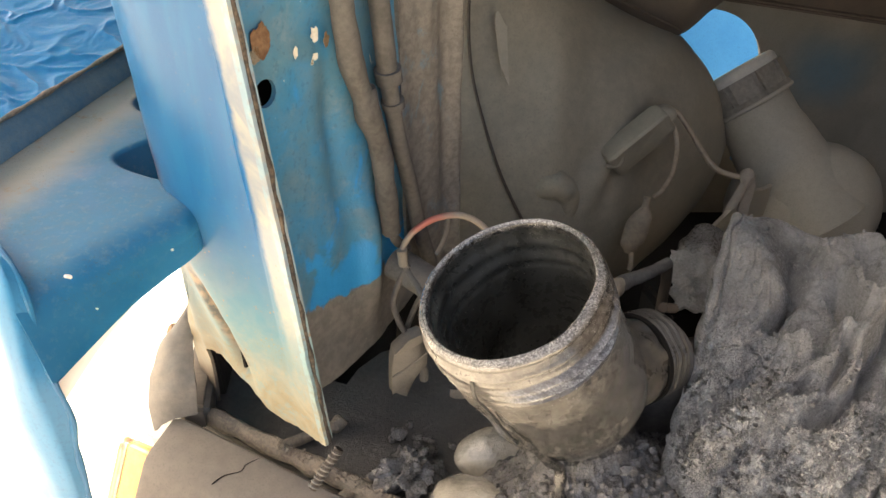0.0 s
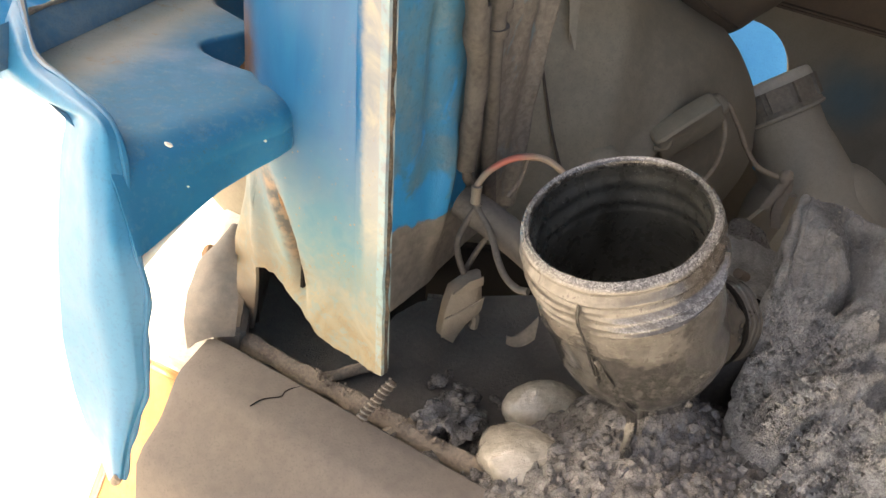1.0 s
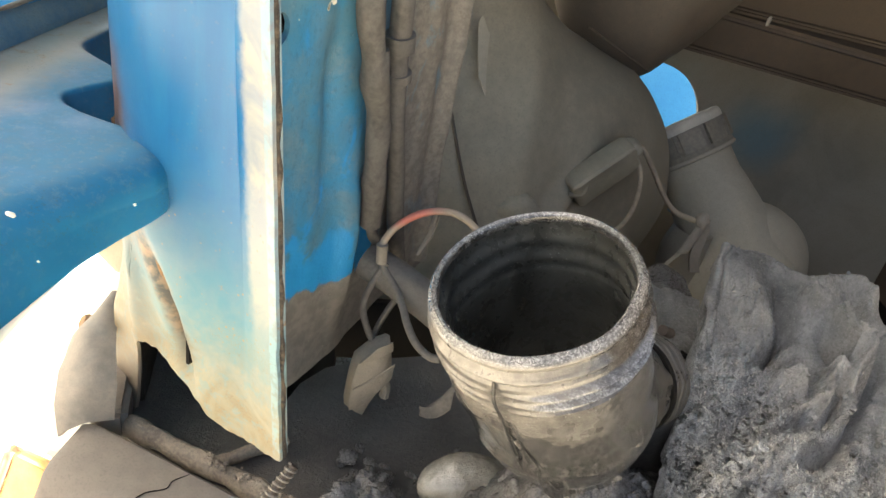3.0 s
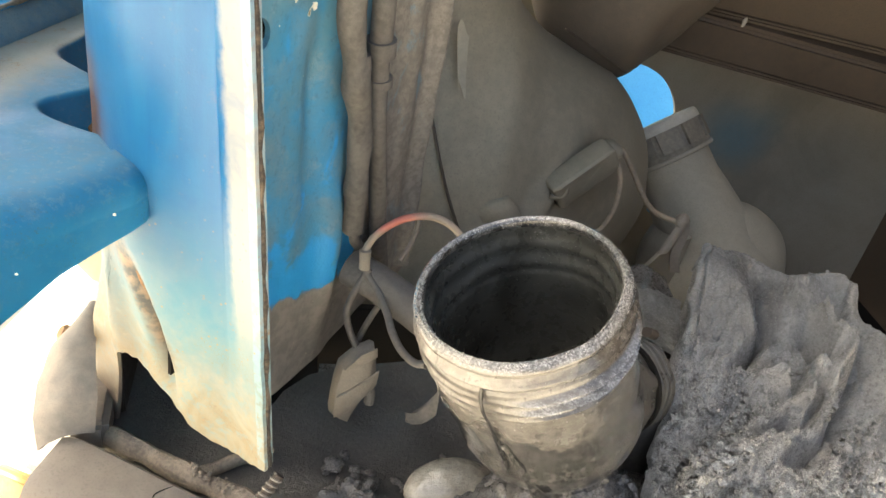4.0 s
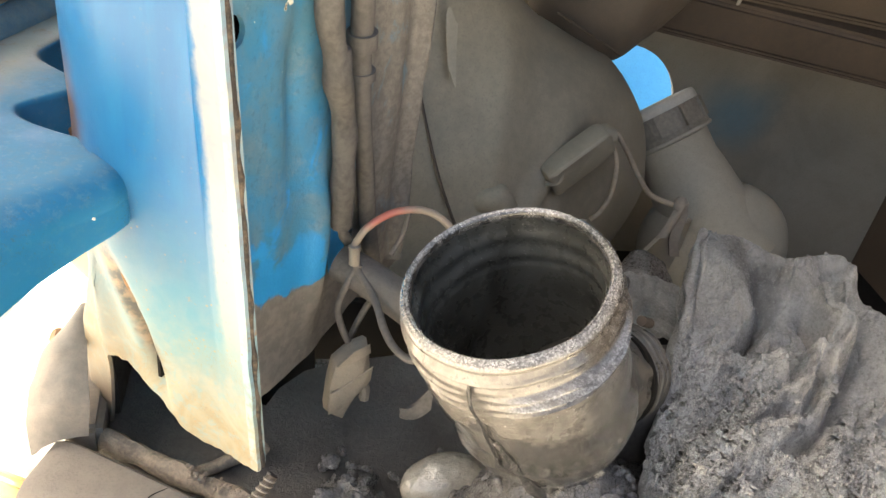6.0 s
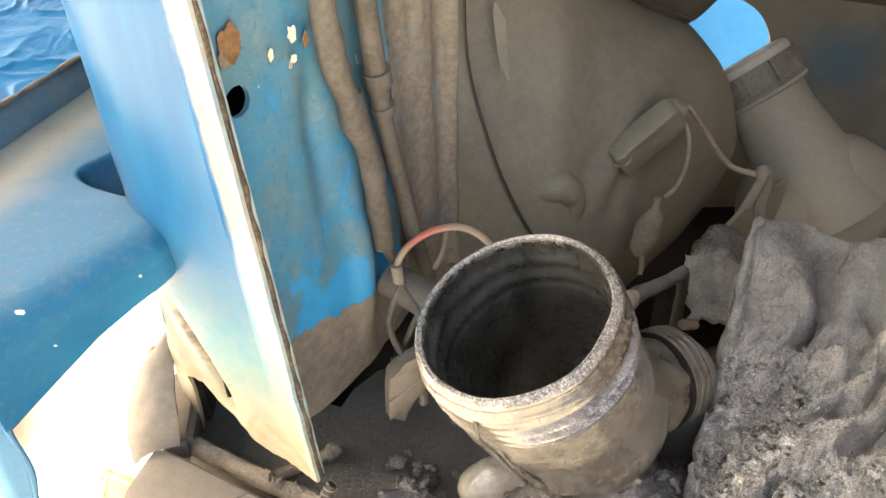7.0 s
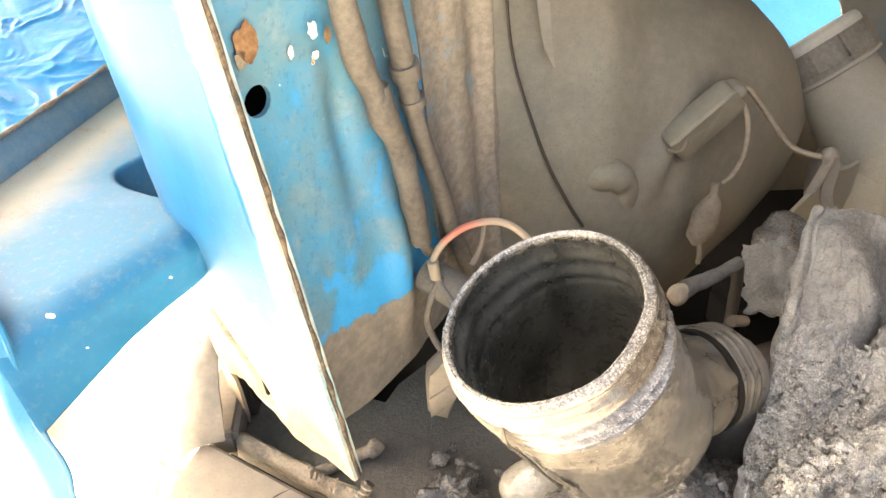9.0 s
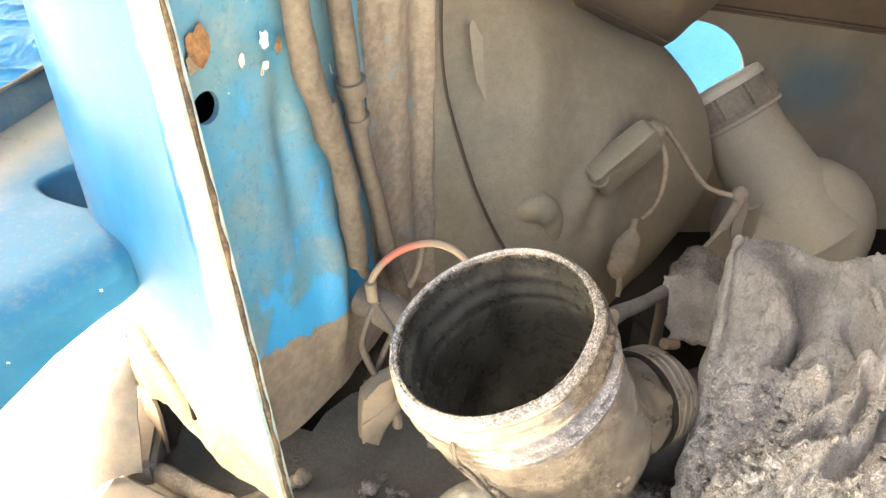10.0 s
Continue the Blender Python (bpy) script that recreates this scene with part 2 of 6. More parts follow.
def neck_rubber():
    g = Net("greasy_dusty_black_rubber")
    n1, n2, n3 = g.noise(38.0, 5.0, 0.6, 0.9), g.noise(220.0, 5.0, 0.65), g.noise(1100.0, 3.0, 0.6)
    # distance along the axis from the rim
    s = g.calc("ADD", g.calc("MULTIPLY", g.X, -0.353), g.calc("MULTIPLY", g.Y, -0.098))
    s = g.calc("ADD", s, g.calc("MULTIPLY", g.calc("SUBTRACT", g.Z, 1.0892), 0.9305))
    # distance from the axis
    px = g.calc("SUBTRACT", g.X, g.calc("MULTIPLY", s, -0.353))
    py = g.calc("SUBTRACT", g.Y, g.calc("MULTIPLY", s, -0.098))
    pz = g.calc("SUBTRACT", g.calc("SUBTRACT", g.Z, 1.0892), g.calc("MULTIPLY", s, 0.9305))
    rad = g.calc("SQRT", g.calc("ADD", g.calc("MULTIPLY", px, px), g.calc("ADD", g.calc("MULTIPLY", py, py), g.calc("MULTIPLY", pz, pz))))
    outer = g.step(rad, 0.0475, 0.0492)
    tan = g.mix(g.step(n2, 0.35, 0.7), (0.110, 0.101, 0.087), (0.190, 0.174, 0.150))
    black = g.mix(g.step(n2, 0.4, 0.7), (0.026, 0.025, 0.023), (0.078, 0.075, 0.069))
    # blacker towards the +x flank
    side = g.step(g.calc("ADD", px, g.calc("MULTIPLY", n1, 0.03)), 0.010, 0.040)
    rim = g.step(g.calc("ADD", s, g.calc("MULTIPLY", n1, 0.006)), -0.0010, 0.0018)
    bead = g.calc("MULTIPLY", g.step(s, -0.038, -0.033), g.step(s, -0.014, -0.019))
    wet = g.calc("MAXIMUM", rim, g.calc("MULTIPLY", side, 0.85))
    wet = g.calc("MAXIMUM", wet, g.calc("MULTIPLY", bead, g.step(n1, 0.35, 0.6, 0.15, 0.45)))
    wet = g.calc("MAXIMUM", wet, g.calc("MULTIPLY", g.step(n2, 0.60, 0.68), 0.8))
    # oil that ran down beside the seam
    ox, oy, oz = g.calc("SUBTRACT", g.X, 0.016), g.calc("SUBTRACT", g.Y, -0.036), g.calc("MULTIPLY", g.calc("SUBTRACT", g.Z, 0.976), 0.7)
    oil = g.calc("SQRT", g.calc("ADD", g.calc("MULTIPLY", ox, ox), g.calc("ADD", g.calc("MULTIPLY", oy, oy), g.calc("MULTIPLY", oz, oz))))
    oil = g.step(g.calc("ADD", oil, g.calc("MULTIPLY", g.calc("ADD", n1, n2), 0.012)), 0.036, 0.022)
    wet = g.calc("MAXIMUM", wet, oil)
    runs = g.noise(70.0, 5.0, 0.65, 0.8, (1.0, 1.0, 0.55))
    wet = g.calc("MAXIMUM", wet, g.step(runs, 0.50, 0.70, 0.0, 0.6))
    # black all round the tapered foot
    wet = g.calc("MAXIMUM", wet, g.step(s, -0.104, -0.114))
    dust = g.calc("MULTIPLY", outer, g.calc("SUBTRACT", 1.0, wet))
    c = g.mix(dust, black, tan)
    # pale highlights of the thread and rim, painted in as streaked grey grit
    streak = g.noise(60.0, 5.0, 0.7, 0.4, (0.6, 0.6, 3.0))
    film_or_sheen = g.calc("MULTIPLY", g.step(s, -0.0325, -0.0290), g.step(s, -0.0180, -0.0220))
    film_or_sheen = g.calc("MULTIPLY", film_or_sheen, g.calc("MULTIPLY", g.step(px, -0.022, 0.000), g.step(py, -0.014, -0.034)))
    film_or_sheen = g.calc("MAXIMUM", g.calc("MULTIPLY", film_or_sheen, g.step(streak, 0.42, 0.56, 0.05, 0.80)), g.calc("MULTIPLY", g.step(s, -0.0040, -0.0015), g.step(g.noise(620.0, 4.0, 0.75), 0.42, 0.60, 0.12, 0.70)))
    film_or_sheen = g.calc("MULTIPLY", film_or_sheen, g.step(rad, 0.0448, 0.0458))
    c = g.mix(film_or_sheen, c, g.mix(g.step(n3, 0.35, 0.65), (0.12, 0.12, 0.117), (0.42, 0.42, 0.408)))
    # wet grit on the rim and thread, its glints painted as pale specks
    grit = g.calc("MAXIMUM", g.step(g.cells(1250.0), 0.26, 0.14), g.step(g.cells(2300.0), 0.30, 0.16, 0.0, 0.8))
    where = g.calc("MAXIMUM", g.step(s, -0.0055, -0.0015), g.calc("MULTIPLY", bead, 0.22))
    where = g.calc("MAXIMUM", where, g.calc("MAXIMUM", g.calc("MULTIPLY", side, 0.40), g.calc("MULTIPLY", outer, 0.24)))
    grit = g.calc("MULTIPLY", grit, g.calc("MULTIPLY", where, g.calc("MULTIPLY", g.step(n2, 0.36, 0.50), g.step(g.noise(90.0, 3.0), 0.38, 0.56, 0.25, 1.0))))
    c = g.mix(grit, c, (0.60, 0.585, 0.55))
    r = g.step(g.calc("ADD", dust, g.calc("MULTIPLY", n3, 0.25)), 0.05, 1.0, 0.12, 0.36)
    return g.done(c, r, g.calc("ADD", g.calc("MULTIPLY", n2, 1.0), g.calc("MULTIPLY", n3, 0.7)), 0.34, 0.0008, 0.0, 0.6, 0.7)


def neck_inside():
    g = Net("oily_black_rubber_inside")
    n1, n2, n3 = g.noise(24.0, 4.0, 0.55, 0.6), g.noise(160.0, 4.0, 0.6), g.noise(900.0, 3.0, 0.7)
    c = g.mix(g.step(n1, 0.3, 0.7), (0.016, 0.0165, 0.0145), (0.075, 0.076, 0.067))
    specks = g.calc("MULTIPLY", g.step(g.cells(420.0), 0.16, 0.08), g.step(n1, 0.45, 0.65))
    c = g.mix(specks, c, (0.35, 0.35, 0.32))
    return g.done(c, g.step(n2, 0.35, 0.7, 0.22, 0.50), g.calc("ADD", n2, g.calc("MULTIPLY", n3, 0.3)), 0.3, 0.0008, 0.0, 0.6)


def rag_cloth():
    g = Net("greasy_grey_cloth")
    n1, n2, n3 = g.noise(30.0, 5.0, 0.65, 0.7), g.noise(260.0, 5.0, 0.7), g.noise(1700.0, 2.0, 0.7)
    # greasy cloth above, gritty crust below; uneven light put into their tones
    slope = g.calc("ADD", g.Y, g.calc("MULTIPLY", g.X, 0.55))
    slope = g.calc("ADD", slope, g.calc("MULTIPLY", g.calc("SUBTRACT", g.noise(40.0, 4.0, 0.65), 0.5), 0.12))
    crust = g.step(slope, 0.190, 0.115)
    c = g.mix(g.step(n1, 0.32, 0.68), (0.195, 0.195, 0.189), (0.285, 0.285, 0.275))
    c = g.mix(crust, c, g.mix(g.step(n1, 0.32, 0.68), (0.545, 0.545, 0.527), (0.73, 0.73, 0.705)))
    # oil stains with soft borders
    dx, dy = g.calc("SUBTRACT", g.X, 0.203), g.calc("MULTIPLY", g.calc("SUBTRACT", g.Y, 0.118), 0.75)
    spot = g.calc("SQRT", g.calc("ADD", g.calc("MULTIPLY", dx, dx), g.calc("MULTIPLY", dy, dy)))
    spot = g.step(g.calc("ADD", spot, g.calc("MULTIPLY", g.calc("SUBTRACT", n1, 0.5), 0.045)), 0.030, 0.008)
    soak = g.step(g.noise(17.0, 4.0, 0.6, 0.5), 0.52, 0.66, 0.0, 0.40)
    c = g.mix(g.calc("MULTIPLY", g.calc("MAXIMUM", spot, soak), g.step(n2, 0.3, 0.6, 0.5, 0.9)), c, (0.090, 0.087, 0.083))
    fine, mid = g.noise(1000.0, 4.0, 0.75), g.noise(380.0, 4.0, 0.7, 0.5)
    c = g.mix(g.step(mid, 0.50, 0.66, 0.0, 0.45), c, (0.095, 0.091, 0.086))
    c = g.mix(g.step(fine, 0.54, 0.66, 0.0, 0.40), c, (0.06, 0.058, 0.055))
    c = g.mix(g.step(fine, 0.43, 0.33, 0.0, 0.45), c, (0.50, 0.485, 0.455))
    # separate grains with dark gaps, coarse where the crust is thick
    g1, g2 = g.cells(520.0, "DISTANCE_TO_EDGE"), g.cells(1150.0, "DISTANCE_TO_EDGE")
    patch = g.calc("MULTIPLY", g.step(g.noise(55.0, 4.0, 0.65), 0.40, 0.58, 0.35, 1.0), g.step(slope, 0.170, 0.125, 0.12, 1.0))
    c = g.mix(g.calc("MULTIPLY", g.step(g1, 0.10, 0.02), g.calc("MULTIPLY", patch, 0.36)), c, (0.035, 0.034, 0.033))
    c = g.mix(g.calc("MULTIPLY", g.step(g2, 0.12, 0.02), g.calc("MULTIPLY", patch, 0.28)), c, (0.05, 0.049, 0.047))
    c = g.mix(g.calc("MULTIPLY", g.step(g.cells(520.0), 0.30, 0.05), g.calc("MULTIPLY", patch, 0.16)), c, (0.60, 0.585, 0.555))
    r = g.step(g.noise(520.0, 3.0), 0.42, 0.60, 0.75, 0.28)
    h = g.calc("ADD", g.calc("MULTIPLY", g.step(g1, 0.0, 0.22), g.calc("MULTIPLY", patch, 0.6)), g.calc("ADD", g.calc("MULTIPLY", n2, g.calc("ADD", 0.45, g.calc("MULTIPLY", patch, 0.55))), g.calc("MULTIPLY", n3, 0.4)))
    return g.done(c, r, h, 1.0, 0.0040, 0.0, 0.8)


def mud_mat():
    g = Net("greasy_mud")
    n1, n2, n3 = g.noise(40.0, 5.0, 0.65, 0.6), g.noise(300.0, 5.0, 0.7), g.noise(1300.0, 2.0)
    c = g.mix(g.step(n1, 0.35, 0.65), (0.072, 0.069, 0.065), (0.180, 0.173, 0.161))
    c = g.mix(g.step(n2, 0.5, 0.75, 0.0, 0.6), c, (0.33, 0.305, 0.27))
    g1 = g.cells(420.0, "DISTANCE_TO_EDGE")
    c = g.mix(g.calc("MULTIPLY", g.step(g1, 0.12, 0.02), 0.6), c, (0.020, 0.019, 0.018))
    r = g.step(n2, 0.42, 0.58, 0.7, 0.14)
    return g.done(c, r, g.calc("ADD", n2, g.calc("MULTIPLY", n3, 0.5)), 0.9, 0.002, 0.0, 0.8)


def wire_mat():
    g = Net("red_wire_under_dust")
    n1, n2 = g.noise(60.0, 3.0), g.noise(400.0, 3.0)
    f = g.calc("MULTIPLY", g.step(g.X, -0.020, -0.042), g.step(g.Z, 1.036, 1.044))
    f = g.calc("MULTIPLY", f, g.step(n1, 0.2, 0.5, 0.5, 1.0))
    c = g.mix(f, g.mix(n2, (0.27, 0.22, 0.165), (0.34, 0.28, 0.22)), (0.46, 0.15, 0.115))
    return g.done(c, 0.6, n2, 0.3, 0.0005)


def foil_paint():
    g = Net("crinkled_blue_sheet")
    n1, n2 = g.noise(30.0, 4.0), g.noise(150.0, 4.0, 0.6, 1.5)
    c = g.mix(n1, (0.005, 0.15, 0.33), (0.014, 0.23, 0.45))
    n2 = g.calc("ADD", n2, g.calc("MULTIPLY", g.cells(75.0, "DISTANCE_TO_EDGE"), 0.8))
    return g.done(c, 0.42, n2, 0.20, 0.002, 0.0, 0.22)


def ground_mat():
    g = Net("pale_dry_ground")
    n1, n2, n3 = g.noise(1.5, 5.0, 0.6), g.noise(25.0, 5.0, 0.7), g.noise(160.0, 3.0)
    c = g.mix(g.step(n1, 0.3, 0.7), (0.62, 0.58, 0.51), (0.72, 0.68, 0.60))
    c = g.mix(g.step(n2, 0.62, 0.72, 0.0, 0.5), c, (0.45, 0.41, 0.35))
    return g.done(c, 0.95, g.calc("ADD", n2, n3), 0.5, 0.01)


def web_mat():
    g = Net("dust_and_rust_over_blue_flange")
    n1, n2, n3 = g.noise(26.0, 5.0, 0.65, 0.6, (1.0, 1.0, 0.45)), g.noise(190.0, 4.0, 0.6), g.noise(900.0, 2.0)
    c = g.mix(g.step(n2, 0.35, 0.65), (0.150, 0.138, 0.120), (0.220, 0.205, 0.177))
    along = g.calc("ADD", g.calc("MULTIPLY", g.X, 0.565), g.calc("MULTIPLY", g.Y, 0.825))
    rust = g.calc("MULTIPLY", g.step(g.noise(38.0, 5.0, 0.7, 0.5, (1.2, 1.2, 0.3)), 0.50, 0.62), g.step(along, 0.118, 0.135))
    c = g.mix(g.calc("MULTIPLY", rust, g.step(g.Z, 1.04, 1.12, 0.1, 0.8)), c, (0.26, 0.145, 0.085))
    paint = g.calc("MULTIPLY", g.step(n1, 0.56, 0.64), g.step(g.Z, 1.0, 1.06, 0.25, 0.85))
    c = g.mix(paint, c, g.mix(n2, (0.10, 0.20, 0.26), (0.16, 0.235, 0.27)))
    c = g.mix(g.step(n3, 0.5, 0.72, 0.0, 0.4), c, (0.11, 0.096, 0.08))
    return g.done(c, g.step(n2, 0.0, 1.0, 0.6, 0.9), n2, 0.4, 0.001, 0.0, 0.4)


def wall_mat():
    g = Net("olive_dust_and_blue_patch")
    n1, n2, n3 = g.noise(7.0, 5.0, 0.6, 0.6), g.noise(90.0, 4.0, 0.6), g.noise(450.0, 2.0)
    c = g.mix(g.step(n1, 0.3, 0.7), (0.215, 0.196, 0.158), (0.295, 0.268, 0.218))
    # soft blue-grey patch beside the cap
    dx, dz = g.calc("MULTIPLY", g.calc("SUBTRACT", g.X, 0.450), 0.8), g.calc("SUBTRACT", g.Z, 0.905)
    far = g.calc("SQRT", g.calc("ADD", g.calc("MULTIPLY", dx, dx), g.calc("MULTIPLY", dz, dz)))
    bare = g.step(g.calc("ADD", far, g.calc("MULTIPLY", n1, 0.07)), 0.105, 0.030, 0.0, 0.75)
    c = g.mix(bare, c, (0.10, 0.20, 0.25))
    c = g.mix(g.step(n3, 0.5, 0.72, 0.0, 0.35), c, (0.17, 0.155, 0.125))
    return g.done(c, g.step(n2, 0.3, 0.7, 0.6, 0.85), n2, 0.15, 0.0008, 0.0, 0.4)


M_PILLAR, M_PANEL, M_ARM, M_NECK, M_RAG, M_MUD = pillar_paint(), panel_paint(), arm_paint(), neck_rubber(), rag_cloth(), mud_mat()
M_INSIDE = neck_inside()
M_WIRE, M_FOIL, M_GROUND = wire_mat(), foil_paint(), ground_mat()
M_PIPE = dusty("tan_dust_on_rubber", (0.170, 0.140, 0.106), (0.281, 0.238, 0.178), 0.35, 0.65, 40.0, 260.0, 0.6, 0.85, 0.3, 0.0008)
M_BLUEPIPE = dusty("blue_plastic", (0.10, 0.30, 0.52), (0.22, 0.45, 0.66), 0.4, 0.7, 60.0, 300.0, 0.3, 0.5, 0.1, 0.0004)
M_SMEAR = dusty("wiped_dust", (0.21, 0.197, 0.160), (0.29, 0.272, 0.222), 0.3, 0.7, 60.0, 240.0, 0.55, 0.75, 0.1, 0.0006)
M_DOME = dusty("olive_dust_on_metal", (0.178, 0.164, 0.127), (0.264, 0.243, 0.191), 0.3, 0.7, 9.0, 110.0, 0.55, 0.75, 0.10, 0.0006)
M_TANK = dusty("dusty_translucent_plastic", (0.257, 0.243, 0.203), (0.324, 0.304, 0.250), 0.3, 0.7, 8.0, 140.0, 0.55, 0.75, 0.08, 0.0006)
# paler than the cap: the light on its top is put into the colour
M_PALE = dusty("pale_lit_cap_plastic", (0.40, 0.385, 0.33), (0.52, 0.50, 0.43), 0.3, 0.7, 20.0, 200.0, 0.5, 0.8, 0.1, 0.0006)
M_STEP = dusty("dusty_faded_blue_paint", (0.050, 0.145, 0.230), (0.150, 0.215, 0.250), 0.35, 0.65, 16.0, 160.0, 0.4, 0.7, 0.1, 0.0006)
M_CAP = dusty("dusty_black_plastic", (0.11, 0.102, 0.086), (0.26, 0.238, 0.195), 0.3, 0.7, 20.0, 200.0, 0.5, 0.8, 0.15, 0.0006)
M_HOSE = dusty("dusty_hose_rubber", (0.050, 0.047, 0.044), (0.142, 0.133, 0.120), 0.32, 0.62, 18.0, 280.0, 0.6, 0.9, 0.35, 0.001)
M_DECK = dusty("dark_grey_deck_dust", (0.078, 0.074, 0.069), (0.140, 0.132, 0.121), 0.36, 0.64, 22.0, 300.0, 0.6, 0.9, 0.8, 0.002)
M_BEAM = dusty("brown_dust_on_steel", (0.112, 0.098, 0.085), (0.165, 0.146, 0.127), 0.3, 0.65, 10.0, 130.0, 0.5, 0.75, 0.25, 0.0008)
M_GRIT = dusty("grit_caked_steel", (0.17, 0.145, 0.12), (0.36, 0.30, 0.23), 0.35, 0.6, 50.0, 420.0, 0.7, 0.95, 0.8, 0.002)
M_RUST = dusty("rusty_steel", (0.13, 0.060, 0.028), (0.32, 0.20, 0.11), 0.35, 0.65, 60.0, 400.0, 0.7, 0.95, 0.6, 0.0012)
M_DARK = dusty("dark_brown_steel", (0.036, 0.031, 0.026), (0.066, 0.055, 0.045), 0.35, 0.7, 9.0, 120.0, 0.6, 0.9, 0.25, 0.001)
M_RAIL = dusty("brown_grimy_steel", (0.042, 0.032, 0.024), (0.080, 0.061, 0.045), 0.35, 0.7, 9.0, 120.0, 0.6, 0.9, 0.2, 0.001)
M_BEAMS = dusty("brown_dusty_rail_paint", (0.050, 0.038, 0.027), (0.078, 0.060, 0.043), 0.35, 0.7, 9.0, 120.0, 0.6, 0.9, 0.2, 0.001)
M_TAPE = dusty("dusty_wrapping_tape", (0.180, 0.158, 0.130), (0.262, 0.232, 0.190), 0.3, 0.65, 30.0, 240.0, 0.6, 0.85, 0.5, 0.001)
M_WET = dusty("wet_black_grease", (0.012, 0.012, 0.011), (0.05, 0.048, 0.043), 0.4, 0.7, 120.0, 700.0, 0.12, 0.32, 1.0, 0.0016)
M_STONE = dusty("oily_grey_stone", (0.25, 0.228, 0.185), (0.42, 0.385, 0.31), 0.3, 0.65, 40.0, 260.0, 0.05, 0.25, 0.8, 0.0016, 0.0, 1.0)
# pale colour that carries the glints of the wet rim and thread
M_GLINT = dusty("pale_grit_glints", (0.20, 0.195, 0.185), (0.48, 0.465, 0.44), 0.35, 0.65, 900.0, 2400.0, 0.1, 0.3, 0.2, 0.0004, 0.0, 0.8)
M_STEEL = dusty("dusty_bright_steel", (0.42, 0.38, 0.31), (0.30, 0.25, 0.19), 0.4, 0.65, 60.0, 300.0, 0.35, 0.8, 0.3, 0.0006, 0.6)
M_SLEEVE = dusty("greasy_grey_sleeve", (0.037, 0.035, 0.031), (0.068, 0.064, 0.056), 0.35, 0.65, 40.0, 260.0, 0.25, 0.5, 0.3, 0.0008)
M_WEB = web_mat()
M_WALL = wall_mat()
M_SEAM = dusty("grimy_rusted_seam", (0.020, 0.017, 0.015), (0.150, 0.115, 0.082), 0.44, 0.62, 70.0, 400.0, 0.7, 0.95, 0.6, 0.001)
M_DUCT = dusty("dark_brown_sooty_duct", (0.070, 0.058, 0.047), (0.110, 0.092, 0.074), 0.35, 0.7, 7.0, 120.0, 0.6, 0.9, 0.25, 0.001)
M_RUBBER = dusty("grey_weathered_rubber", (0.15, 0.14, 0.125), (0.24, 0.215, 0.185), 0.3, 0.65, 30.0, 240.0, 0.5, 0.8, 0.3, 0.0008)
M_CREAM = dusty("cream_paint", (0.84, 0.80, 0.70), (0.80, 0.72, 0.58), 0.35, 0.7, 12.0, 60.0, 0.35, 0.6, 0.05, 0.0006)
# orange paint, with the sun's orange glow partly put into the colour
M_ORANGE = dusty("orange_paint_and_sun_glow", (0.66, 0.29, 0.10), (0.70, 0.36, 0.15), 0.35, 0.7, 12.0, 140.0, 0.35, 0.6, 0.12, 0.0006)
M_BLUE = dusty("clean_blue_paint", (0.020, 0.149, 0.378), (0.031, 0.184, 0.423), 0.3, 0.7, 8.0, 90.0, 0.3, 0.45, 0.05, 0.0005)
M_PLATE = dusty("blue_plate_paint", (0.010, 0.146, 0.285), (0.020, 0.183, 0.340), 0.3, 0.7, 8.0, 90.0, 0.28, 0.45, 0.05, 0.0005)
# near black for the deep shade in the well and gaps; also black rubber
M_BLACK = dusty("black_shade_and_rubber", (0.006, 0.006, 0.006), (0.012, 0.011, 0.010), 0.3, 0.7, 12.0, 120.0, 0.8, 0.95, 0.2, 0.001, 0.0, 0.1)


for m, k in ((M_STONE, 1.0), (M_MUD, 0.5), (M_WET, 1.0)):
    m.node_tree.nodes["Principled BSDF"].inputs["Coat Weight"].default_value = k
    m.node_tree.nodes["Principled BSDF"].inputs["Coat Roughness"].default_value = 0.12


# ---- building helpers ----
def thing(name, base, label, category, group="", kind=""):
    ob = new(name)
    ob.empty_display_size = 0.02
    ob.location = base
    return tagged(ob, label, category, group, kind)


def mesh_of(name, geo, mat, at=(0, 0, 0), smooth=True):
    verts, faces = geo
    me = bpy.data.meshes.new(name)
    o = Vector(at)
    me.from_pydata([Vector(v) - o for v in verts], [], faces)
    me.validate()
    bm = bmesh.new()
    bm.from_mesh(me)
    bmesh.ops.recalc_face_normals(bm, faces=bm.faces)
    bm.to_mesh(me)
    bm.free()
    if smooth:
        me.shade_smooth()
        me.set_sharp_from_angle(angle=radians(42))
    me.materials.append(mat)
    return me


def part(name, geo, mat, parent, label="", smooth=True):
    """One mesh under a thing or a part; the geometry is given in world metres."""
    base, p = Vector((0, 0, 0)), parent
    while p is not None:
        base = base + p.location
        p = p.parent
    ob = new(name, mesh_of(name, geo, mat, base, smooth))
    ob.parent = parent
    return tagged(ob, label)


def solo(name, geo, mat, label, category, at, group="", kind="", smooth=True):
    ob = new(name, mesh_of(name, geo, mat, at, smooth))
    ob.location = at
    return tagged(ob, label, category, group, kind)


def join(*geos):
    verts, faces = [], []
    for v, f in geos:
        k = len(verts)
        verts += list(v)
        faces += [[i + k for i in q] for q in f]
    return verts, faces


